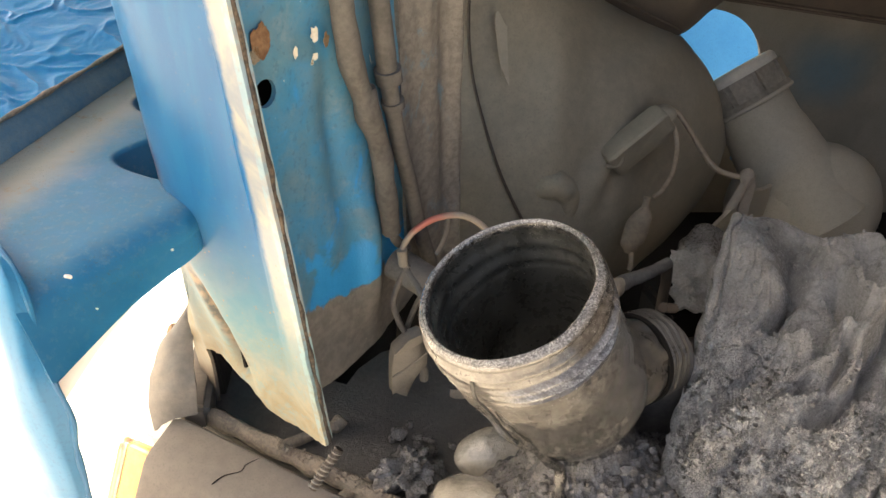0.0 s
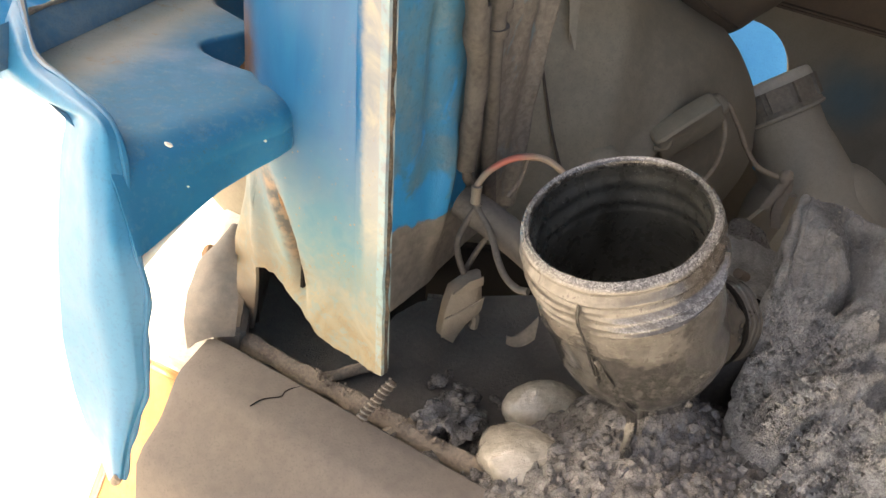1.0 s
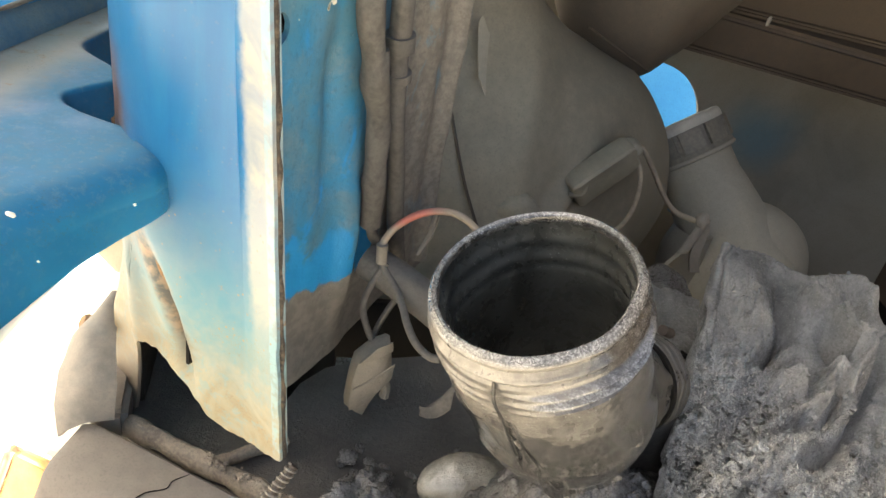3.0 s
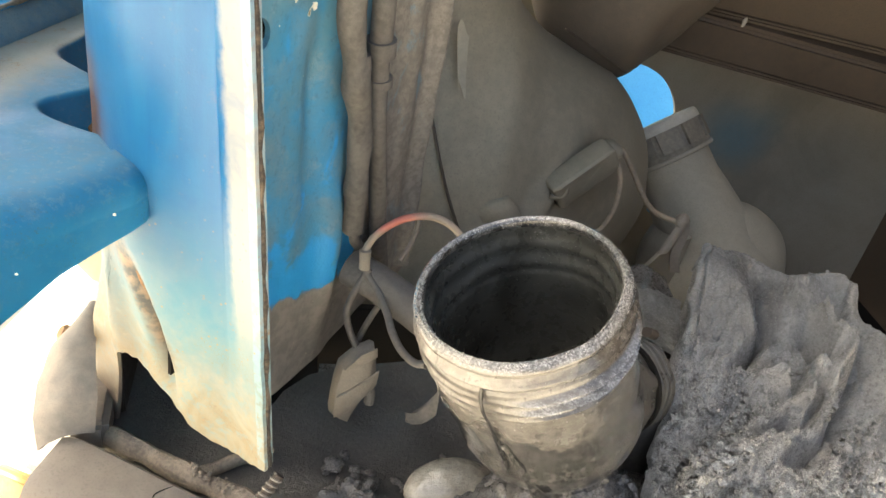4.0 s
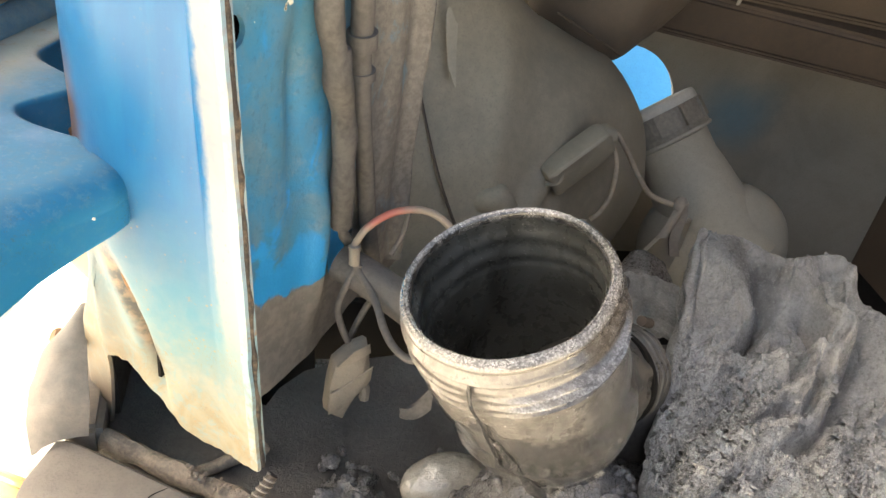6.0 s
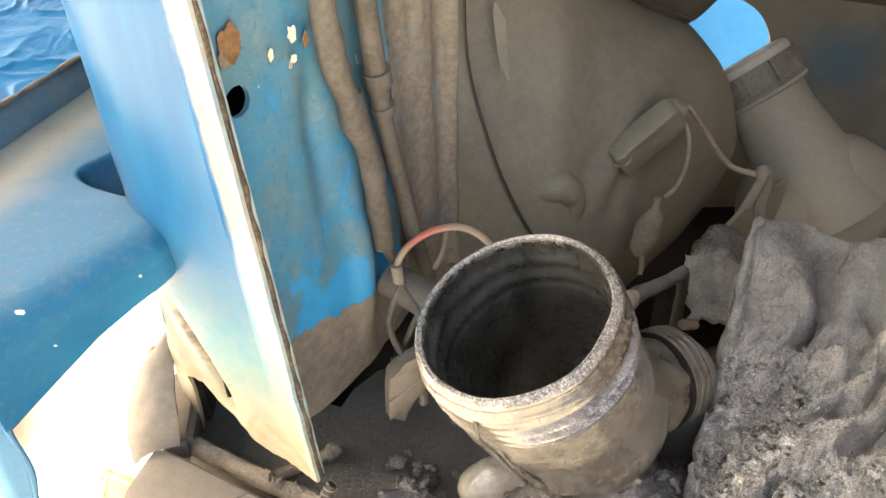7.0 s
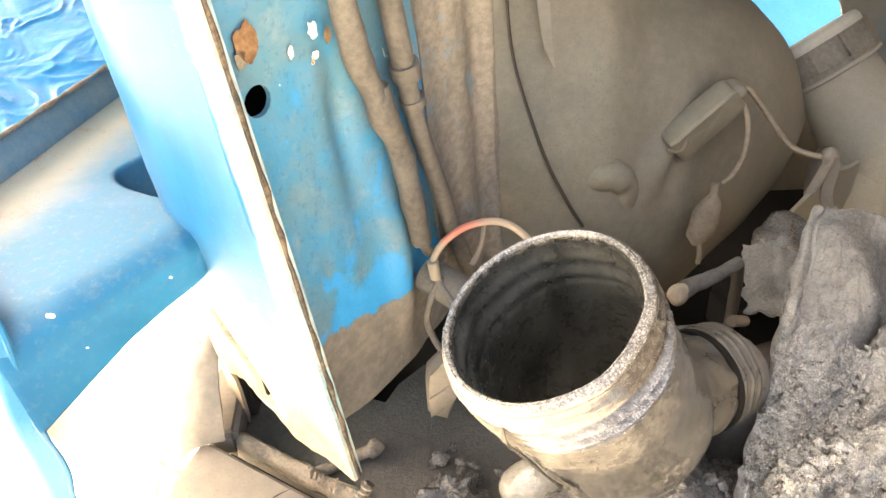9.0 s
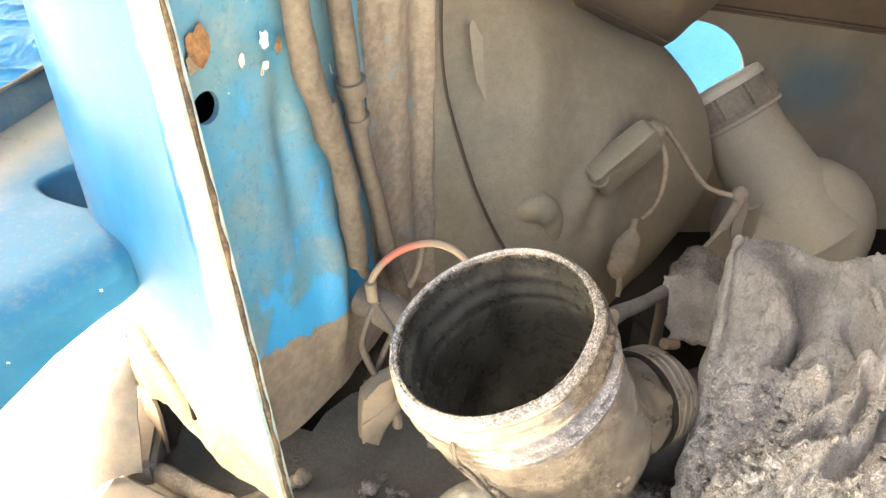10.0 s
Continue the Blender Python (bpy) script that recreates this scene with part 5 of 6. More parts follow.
def top_geo():
    """The flat top, its far border rounded over into the scallops and sloping down inside them."""
    front = [arm_inset(0.2 + 0.8 * k / 24) for k in range(25)]
    pts = [front[-1], *[Vector((*lerp_table(RIM, k / 200), 1.100)) for k in range(184, -1, -1)]]
    for _ in range(5):
        pts = [pts[0], *[(a + b * 2 + d) / 4 for a, b, d in zip(pts, pts[1:], pts[2:])], pts[-1]]
    out = []
    for k in range(len(pts)):
        d = pts[min(k + 4, len(pts) - 1)] - pts[max(k - 4, 0)]
        out.append(Vector((d.y, -d.x, 0)).normalized())
    bm = bmesh.new()
    first = [bm.verts.new(p) for p in pts]
    ring = [bm.verts.new(p) for p in front[:-1]] + first
    flat = [Vector((v.co.x, v.co.y, 0.0)) for v in ring]
    for tri in tessellate_polygon([flat]):
        bm.faces.new([ring[k] for k in tri])
    for off, down in ((0.0016, 0.0003), (0.0030, 0.0011), (0.0040, 0.0026), (0.0045, 0.0048), (0.0080, 0.0110), (0.0130, 0.0190), (0.0200, 0.0270)):
        row = [bm.verts.new(p + n * off - Vector((0, 0, down))) for p, n in zip(pts, out)]
        for k in range(len(pts) - 1):
            bm.faces.new((first[k], first[k + 1], row[k + 1], row[k]))
        first = row
    return from_bm(bm)


part("arm_top", top_geo(), M_ARM, arm)
end = [arm_over(1.0, k / 20) for k in range(21)] + [Vector((-0.192, 0.0815, 1.066)), Vector((-0.190, 0.0800, 1.098))]
part("arm_front", join(sheet(lambda u, v: arm_over(0.19 + 0.81 * u, v), 80, 40, 0.0015), prism(end, (0, -0.0015, 0))), M_ARM, arm)
part("inner_lip", sheet(lambda u, v: Vector(lerp_table(FOOT, 0.2 + 0.8 * u)).lerp(Vector(lerp_table(ARC, 0.2 + 0.8 * u)), v) + Vector((-0.001, 0.001, -0.001)), 50, 8, 0.0015), M_ARM, arm, "dull blue inner lip")
part("step_band", sheet(lambda u, v: Vector((-0.305 + 0.055 * (2.0 * u - 0.3) - 0.0110 * v, 0.075 + 0.155 * (2.0 * u - 0.3) + 0.0045 * v, 1.1003 + 0.0165 * v ** 0.8)), 40, 12, 0.004), M_STEP, arm, "faded blue step behind the dusty top")


def seam_pt(u):
    return Vector((-0.3182 + 0.0834 * u, 0.075 + 0.215 * u, 1.1165))


part("cracked_joint", tube([seam_pt(k / 14) + Vector((0, 0, 0.001)) for k in range(15)], lambda t: 0.0015 + 0.0004 * math.sin(t * 55), 8, 4, 0.3), M_GRIT, arm, "cracked dirty sealant joint")


def foil_point(u, v):
    p = seam_pt(u * 1.15 - 0.10) + Vector((-0.001, 0.0005, -0.002)) + Vector((-0.15, 0.110, 0.030)) * v
    q = p * 60 + Vector((noise.noise(p * 30), noise.noise(p * 30 + Vector((9, 0, 0))), 0)) * 1.2
    r = (1 - abs(noise.noise(q * 0.75))) ** 7
    r2 = (1 - abs(noise.noise(q * 2.1 + Vector((5, 2, 1))))) ** 3
    return p + Vector((0.0, 0.0, 1.0)) * (0.0018 * r + 0.0007 * r2 + 0.003 * noise.noise(p * 14))


solo("blue_sheet", sheet(foil_point, 170, 150, 0.001), M_FOIL, "crinkled glossy blue plastic sheeting over the bodywork", "plastic sheet", (-0.38, 0.25, 1.11))

for d, l in ((0.000, 0.0016), (0.006, 0.0011), (0.043, 0.0013), (-0.016, 0.0010)):
    p = arm_over(0.78 - d * 8.0, 0.62 + d * 2)
    part("paint_chip", ball(p + Vector((0.0006, -0.0007, 0.0003)), (l, l * 0.6, l * 0.5), (20, 30, 40), 12, 0.5, 600), M_CREAM, arm, "pale chip in the paint")

part("paint_chip", ball((-0.2169, -0.0091, 1.1030), (0.0019, 0.0013, 0.0008), (20, 30, 40), 14, 0.5, 500), M_CREAM, arm, "pale chip in the paint")

# ---- plate at the outer end ----
plate = thing("end_plate", (-0.24, -0.05, 0.90), "narrow pointed blue end plate, sunlit on its outer side", "body panel")
PLATE = [  # along the plate: inner edge, fold, second fold, outer edge
    (0.00, -0.322, 0.090, 1.132, -0.323, 0.074, 1.120, -0.330, 0.068, 1.102, -0.353, 0.089, 1.077), (0.10, -0.299, 0.047, 1.110, -0.300, 0.038, 1.108, -0.309, 0.040, 1.099, -0.328, 0.066, 1.083),
    (0.20, -0.266, 0.015, 1.113, -0.268, 0.007, 1.112, -0.276, 0.010, 1.105, -0.293, 0.037, 1.090), (0.28, -0.240, -0.011, 1.114, -0.242, -0.017, 1.116, -0.250, -0.012, 1.112, -0.273, 0.016, 1.097),
    (0.33, -0.233, -0.020, 1.103, -0.239, -0.025, 1.103, -0.251, -0.021, 1.100, -0.275, 0.007, 1.084), (0.46, -0.225, -0.039, 1.061, -0.235, -0.043, 1.064, -0.246, -0.038, 1.060, -0.275, -0.013, 1.041),
    (0.53, -0.220, -0.042, 1.042, -0.231, -0.048, 1.043, -0.247, -0.043, 1.036, -0.275, -0.022, 1.010), (0.62, -0.222, -0.048, 1.016, -0.228, -0.053, 1.018, -0.241, -0.050, 1.011, -0.275, -0.027, 0.985),
    (0.73, -0.222, -0.053, 0.985, -0.227, -0.057, 0.987, -0.239, -0.055, 0.981, -0.271, -0.033, 0.956), (0.82, -0.228, -0.055, 0.965, -0.232, -0.060, 0.966, -0.241, -0.058, 0.960, -0.266, -0.037, 0.934),
    (0.92, -0.234, -0.059, 0.942, -0.236, -0.064, 0.943, -0.243, -0.062, 0.936, -0.258, -0.043, 0.916), (1.00, -0.2375, -0.061, 0.920, -0.239, -0.065, 0.922, -0.243, -0.063, 0.917, -0.250, -0.053, 0.905)]


def plate_point(u, v):
    # rows and columns are both blended smoothly
    rows_ = [lerp_table(PLATE, min(1.0, max(0.0, v + k * 0.018))) for k in (-1, 0, 1)]
    row = [sum(q) / 3 for q in zip(*rows_)]
    cols = [Vector(row[k:k + 3]) for k in (0, 3, 6, 9)]

    def at(x):
        x = min(1.0, max(0.0, x))
        k = 0 if x < 0.3 else 1 if x < 0.5 else 2
        lo, hi = ((0.0, 0.3), (0.3, 0.5), (0.5, 1.0))[k]
        return cols[k].lerp(cols[k + 1], (x - lo) / (hi - lo))

    return (at(u - 0.05) + at(u) + at(u + 0.05)) / 3 + Vector((0, 0, 0.0006 * noise.noise(Vector((u * 4, v * 14, 1)))))


part("plate_face", sheet(plate_point, 36, 90, 0.0025), M_PLATE, plate)
part("inner_edge", tube([plate_point(0.0, k / 40) for k in range(41)], lambda t: 0.0016 + 0.0004 * math.sin(t * 60), 8, 2, 0.3), M_ARM, plate, "beaded inner edge")
part("chipped_tip", ball(plate_point(0.4, 0.985), (0.003, 0.0018, 0.0045), (0, 10, 0), 14, 0.3, 200), M_GRIT, plate, "chipped tip of the plate")

# ---- orange bumper corner in the sun ----
corner = thing("bumper_corner", (-0.30, 0.22, 0.745), "faded orange bumper corner in full sun", "bumper")
part("top_cover", block((-0.253, 0.186, 0.845), (0.060, 0.092, 0.012), (0, 0, -25.5), 0.006, 3), M_CREAM, corner, "cream painted top")
BX = Vector((0.9026, -0.4305, 0.0))
BC = Vector((-0.3065, 0.075, 0.80))
part("front_band", block(BC - BX * 0.0205, (0.0395, 0.012, 0.060), (-35, 0, -25.5), 0.004, 3), M_CREAM, corner, "cream painted sloping front")
part("front_band", block(BC + BX * 0.0405, (0.0205, 0.012, 0.060), (-35, 0, -25.5), 0.004, 3), M_ORANGE, corner, "orange end of the front, sun glow partly in its colour")
part("foot", block((-0.30, 0.235, 0.60), (0.05, 0.03, 0.16), (0, 0, -25.5), 0.004), M_DARK, corner, "dark mounting leg")

# ---- beam across the front, rail and rubber edge ----
BD, BF = Vector((0.877, -0.481, 0)), Vector((-0.481, -0.877, 0))
BP = [(0.004, 0.800), (0.0, 0.880), (0.0, 0.9035), (0.003, 0.9065), (0.034, 0.9055), (0.041, 0.902), (0.058, 0.884), (0.064, 0.880), (0.080, 0.874), (0.087, 0.866), (0.092, 0.835), (0.090, 0.800)]


def beam_geo():
    L0 = Vector((-0.224, 0.0735, 0))
    verts, faces, n = [], [], len(BP)
    cuts = [0.0, 0.004, 0.012, 0.03, 0.08, 0.14, 0.2, 0.28, 0.36, 0.46]
    for k, c in enumerate(cuts):
        for o, z in BP:
            tuck = {0: 0.012, 1: 0.004, 2: 0.001}.get(k, 0.0)
            # the near end is cut at a slant
            sh = 0.16 * o if k < 4 else 0.0
            zz = 0.85 + (z - 0.85) * (1 - tuck * 3)
            p = L0 + BD * (c + sh * (1 - k / 4 if k < 4 else 0)) + BF * (0.046 + (o - 0.046) * (1 - tuck * 4))
            verts.append(p + Vector((0, 0, zz + 0.0006 * noise.noise(p * 60))))
    for k in range(len(cuts) - 1):
        for i in range(n):
            j = (i + 1) % n
            faces.append((k * n + i, k * n + j, (k + 1) * n + j, (k + 1) * n + i))
    faces += [tuple(range(n)), tuple((len(cuts) - 1) * n + i for i in range(n))[::-1]]
    return verts, faces


beam = thing("front_beam", (-0.05, -0.04, 0.80), "steel beam under brown dust with a hairline crack", "beam")
part("beam_body", beam_geo(), M_BEAM, beam)
c0 = Vector((-0.224, 0.0735, 0))
crack = [c0 + BD * d + BF * o + Vector((0, 0, 0.9064 - 0.0006 * (o > 0.03))) for d, o in ((0.078, 0.003), (0.073, 0.012), (0.0735, 0.018), (0.066, 0.026), (0.063, 0.035))]
part("crack", tube(crack, 0.00032, 6, 4, 0.8), M_BLACK, beam, "hairline crack in the dust")
part("bolt_hole", revolve([(0.0, 0.0006), (0.0032, 0.0006), (0.0038, 0.0), (0.0040, -0.001)], c0 + BD * 0.155 + BF * 0.066 + Vector((0, 0, 0.8808)), (BF * 0.3 + Vector((0, 0, 1))), 16), M_BLACK, beam, "small dark hole")
rail = thing("grit_rail", (-0.15, 0.05, 0.89), "narrow rail caked with grit behind the beam", "rail")
r0, r1 = Vector((-0.203, 0.0800, 0.894)), Vector((0.03, -0.0480, 0.894))
rp = [r0.lerp(r1, k / 30) + Vector((0, 0, 0.0012 * noise.noise(Vector((k * 0.9, 1, 0))))) for k in range(31)]
part("rail_bar", tube(rp, lambda t: 0.0072 + 0.0008 * math.sin(t * 40), 10, 3, 0.22, 0.8), M_GRIT, rail)
for i in range(70):
    t = rnd.uniform(0.22, 0.62)
    p = r0.lerp(r1, t) + Vector((rnd.uniform(-0.004, 0.004), rnd.uniform(-0.004, 0.004), 0.0075))
    r = rnd.uniform(0.0007, 0.0017)
    part("grit", ball(p, (r, r, r * 0.8), (0, 0, 0), 8, 0.3, 300), M_GRIT, rail)
# black strip carries the shade of the slit between beam and rail
solo("slit_floor", sheet(lambda u, v: Vector((-0.212, 0.078, 0.880)) + BD * (0.30 * u) + BF * (0.03 * v), 4, 4, 0.003), M_BLACK, "black strip, the shade in the slit between beam and rail", "gap filler", (-0.15, 0.04, 0.88), kind="structure")
edge = thing("rubber_edging", (-0.22, 0.09, 0.91), "weathered grey rubber edging beside the pillar foot", "edging")


def edging(u, v):
    a = Vector(lerp_table([(0, -0.224, 0.150, 0.936), (0.3, -0.2405, 0.118, 0.930), (0.6, -0.2425, 0.092, 0.922), (0.85, -0.2405, 0.074, 0.913), (1.0, -0.2365, 0.064, 0.899)], v))
    b = Vector(lerp_table([(0, -0.2210, 0.146, 0.941), (0.3, -0.2160, 0.114, 0.940), (0.6, -0.2110, 0.092, 0.935), (0.85, -0.2075, 0.080, 0.928), (1.0, -0.2090, 0.072, 0.908)], v))
    return a.lerp(b, u) + Vector((-0.3, -0.3, 0.9)) * (0.0055 * math.sin(math.pi * u) + 0.0012 * noise.noise(Vector((u * 3, v * 7, 3))))


part("strip", sheet(edging, 16, 32, 0.0035), M_RUBBER, edge)
part("binding_wire", tube([edging(k / 8, 0.16) + Vector((0, 0, 0.001)) for k in range(9)], 0.0008, 6, 3), M_RAIL, edge, "thin wire tied round the edging")
part("base", block((-0.2165, 0.108, 0.897), (0.0110, 0.034, 0.012), (0, 0, 6), 0.004), M_RUBBER, edge, "dark rubber base")
solo("rusty_nut", revolve([(0.0, 0.006), (0.005, 0.006), (0.0062, 0.004), (0.0062, -0.004), (0.0, -0.004)], (-0.243, 0.150, 0.913), (-0.7, -0.2, 0.5), 6), M_RUST, "small rusty nut on the edging", "nut", (-0.243, 0.150, 0.909), smooth=False)
# cavity under the pillar, closed by dark brown sheets
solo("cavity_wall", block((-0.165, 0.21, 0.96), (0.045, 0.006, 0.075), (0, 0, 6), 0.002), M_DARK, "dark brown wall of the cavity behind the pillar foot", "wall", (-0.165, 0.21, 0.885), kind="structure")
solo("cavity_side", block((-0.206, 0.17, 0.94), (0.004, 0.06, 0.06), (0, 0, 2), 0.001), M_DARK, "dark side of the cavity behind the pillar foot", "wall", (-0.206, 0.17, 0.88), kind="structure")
rod = thing("small_rod", (-0.130, 0.064, 0.885), "short gritty steel rod lying in the cavity", "rod")
part("shank", tube([(-0.152, 0.055, 0.8895), (-0.140, 0.060, 0.8900), (-0.126, 0.067, 0.8910), (-0.112, 0.073, 0.8925)], 0.0042, 14, 6, 0.3), M_GRIT, rod)
part("head", ball((-0.110, 0.074, 0.8930), (0.0062, 0.0056, 0.0062), (0, 20, 25), 20, 0.35, 160), M_GRIT, rod, "caked round end")

# ---- wires ----
wire1 = thing("red_wire", (-0.055, 0.10, 1.00), "faded red wire arching behind the neck", "wire")
part("arch", tube([(0.006, 0.102, 1.026), (-0.005, 0.113, 1.0415), (-0.020, 0.118, 1.0485), (-0.038, 0.116, 1.0475), (-0.052, 0.113, 1.0390), (-0.0590, 0.110, 1.029), (-0.0595, 0.108, 1.022)], 0.0022, 12, 10), M_WIRE, wire1)
part("joint", tube([(-0.0595, 0.108, 1.028), (-0.0590, 0.107, 1.016)], 0.0036, 10, 3, 0.3), M_TAPE, wire1, "taped joint")
tape = thing("taped_connector", (-0.061, 0.089, 0.913), "wire end wrapped in dusty tape, hanging beside the panel", "connector")
part("lead", tube([(-0.0560, 0.107, 1.016), (-0.0620, 0.105, 1.003), (-0.0665, 0.101, 0.988), (-0.0635, 0.096, 0.976), (-0.0575, 0.091, 0.966)], 0.0022, 10, 8), M_HOSE, tape)


def tape_fold(outline, front, bulge):
    '''A folded patch of tape: an outline in its own plane, puffed out at the middle.'''
    o, u, f = Vector((-0.0605, 0.0875, 0.9105)), Vector((0.95, 0.3, 0.0)), Vector((0.3, -0.95, 0.0))
    pts = [o + u * a + Vector((0, 0, b)) + f * (front + 0.0010 * noise.noise(Vector((a * 300, b * 300, 1)))) for a, b in outline]
    mid = sum(pts, Vector((0, 0, 0))) / len(pts)
    n, verts = len(pts), []
    for k, depth in ((1.0, 0.0), (0.93, 0.6), (0.55, 1.0)):
        verts += [mid + (p - mid) * k + f * (bulge * depth + 0.0012 * noise.noise(p * 160 + Vector((0, 0, k)))) for p in pts]
    for k, depth in ((0.93, 0.6), (0.55, 1.0)):
        verts += [mid + (p - mid) * k - f * bulge * depth for p in pts]
    faces = []
    for a, b in ((0, 1), (1, 2), (3, 0), (4, 3)):
        faces += [(a * n + i, a * n + (i + 1) % n, b * n + (i + 1) % n, b * n + i) for i in range(n)]
    return verts, faces + [tuple(2 * n + i for i in range(n)), tuple(4 * n + i for i in range(n))[::-1]]


WRAP = [(0.000, 0.0), (-0.0060, 0.0045), (-0.0115, 0.0105), (-0.0110, 0.022), (-0.0102, 0.036), (-0.0080, 0.050), (-0.002, 0.0555), (0.0030, 0.060), (0.0125, 0.0625), (0.0145, 0.054), (0.0160, 0.041), (0.0138, 0.031), (0.0100, 0.023), (0.0064, 0.0175), (0.0035, 0.008)]
part("wrapping", tape_fold(WRAP, 0.0, 0.0085), M_TAPE, tape, "crumpled dusty tape wrapping")
part("tape_turn", tape_fold([(-0.0112, 0.012), (-0.0108, 0.030), (0.0000, 0.036), (0.0155, 0.046), (0.0150, 0.034), (0.0040, 0.021), (-0.004, 0.014)], 0.0082, 0.0012), M_TAPE, tape, "overlapping turn of the tape")
part("tape_turn", tape_fold([(-0.0080, 0.050), (0.0025, 0.0605), (0.0125, 0.0630), (0.0135, 0.056), (0.0040, 0.052)], 0.0070, 0.0012), M_TAPE, tape, "overlapping turn of the tape")
part("tail", tube([(-0.050, 0.090, 0.944), (-0.046, 0.088, 0.934), (-0.046, 0.088, 0.926)], 0.0032, 8, 5, 0.4), M_TAPE, tape)
wire2 = thing("grey_wire", (-0.045, 0.06, 1.0), "grey dusty wire drooping to the side of the neck", "wire")
part("droop", tube([(-0.0590, 0.108, 1.024), (-0.0570, 0.106, 1.013), (-0.0500, 0.096, 1.007), (-0.0450, 0.084, 1.002), (-0.0420, 0.072, 0.998), (-0.0370, 0.061, 0.994), (-0.0300, 0.052, 0.993), (-0.024, 0.047, 0.996)], 0.0023, 12, 8), M_HOSE, wire2)
part("tag", sheet(lambda u, v: Vector((-0.028 + 0.018 * u, 0.058 - 0.004 * v, 0.946 + 0.022 * u * u - 0.016 * v * u + 0.002 * math.sin(6 * v))), 10, 8, 0.0012), M_HOSE, wire2, "dusty torn tape tag")
solo("side_pipe", tube([(-0.066, 0.122, 1.006), (-0.050, 0.110, 1.004), (-0.026, 0.090, 0.999), (-0.010, 0.076, 0.994)], 0.0115, 18, 6), M_HOSE, "short dusty pipe behind the neck", "pipe", (-0.04, 0.10, 0.995))
wire3 = thing("thin_grey_wire", (-0.045, 0.11, 0.97), "thin dusty wire hanging behind the connector", "wire")
part("strand", tube([(-0.046, 0.104, 0.995), (-0.052, 0.102, 0.982), (-0.057, 0.100, 0.968), (-0.060, 0.098, 0.955)], 0.0020, 8, 6), M_HOSE, wire3)
part("strand", tube([(-0.028, 0.125, 1.045), (-0.031, 0.120, 1.030), (-0.037, 0.116, 1.018)], 0.0018, 8, 6), M_HOSE, wire3)

# ---- dusty dome with its lug, wires and boss ----
DC = Vector((-0.037, 0.431, 0.897))


DOME = smooth_path([(0.06, 0.03, 0.690), (0.150, 0.080, 0.705), (0.236, 0.126, 0.748), (0.280, 0.148, 0.800), (0.298, 0.160, 0.850), (0.300, 0.162, 0.897), (0.290, 0.157, 0.950), (0.262, 0.141, 1.000),
                    (0.233, 0.126, 1.030), (0.200, 0.110, 1.060), (0.176, 0.100, 1.090), (0.160, 0.094, 1.130), (0.150, 0.090, 1.200), (0.145, 0.088, 1.330)], 9)


def dome_size(z):
    for a, b in zip(DOME, DOME[1:]):
        if z <= b.z:
            return a.lerp(b, max(0.0, (z - a.z) / max(1e-6, b.z - a.z)))
    return DOME[-1]


def dome_back(x):
    """The housing falls away on its outer side."""
    return 0.37 * max(0.0, x - 0.07)


def dome_flank(p):
    """The outer flank of the lower housing bulges on and turns back."""
    k = max(0.0, p.x - 0.19) * min(1.0, max(0.0, (1.02 - p.z) / 0.15))
    return p + Vector((0.55 * k, 0.35 * k, 0))


def dome_at(d):
    """The skin of the housing at the height of DC + d, on the side that d points to."""
    d = Vector(d)
    s, a = dome_size(DC.z + d.z), math.atan2(d.y / 0.162, d.x / 0.30)
    x = DC.x + s.x * math.cos(a)
    return dome_flank(Vector((x, DC.y + s.y * math.sin(a) + dome_back(x), DC.z + d.z)))


def dome_geo():
    n = 220
    verts, faces = [], []
    for s in DOME:
        slim = lerp_table([(0.0, 1.0), (1.03, 1.0), (1.06, 0.80), (1.09, 0.68), (1.13, 0.60), (2.0, 0.55)], s.z)[0]
        for k in range(n):
            a = 2 * math.pi * k / n
            p = Vector((DC.x + s.x * math.cos(a) * (slim if math.cos(a) > 0 else 1.0), DC.y + s.y * math.sin(a), s.z))
            p.y += dome_back(p.x)
            p = dome_flank(p)
            w = 0.006 * noise.noise(p * 8) + 0.0025 * noise.noise(p * 21 + Vector((4, 0, 0))) - 0.007 * bump01(p.x, 0.10, 0.025) * bump01(p.z, 0.985, 0.05)
            w -= 0.010 * bump01(p.x, 0.165, 0.03) * bump01(p.z, 0.93, 0.03)
            w -= 0.006 * bump01(p.x - 0.6 * (p.z - 0.95), 0.138, 0.012) * bump01(p.z, 0.945, 0.030)
            w -= 0.005 * bump01(p.x - 0.5 * (p.z - 0.95), 0.098, 0.010) * bump01(p.z, 0.965, 0.022)
            w += 0.003 * bump01(p.x - 0.5 * (p.z - 0.95), 0.118, 0.008) * bump01(p.z, 0.952, 0.028)
            verts.append(p + (p - DC).normalized() * w)
    for i in range(len(DOME) - 1):
        for k in range(n):
            j = (k + 1) % n
            faces.append((i * n + k, i * n + j, (i + 1) * n + j, (i + 1) * n + k))
    return verts, faces + [tuple(range(n))]


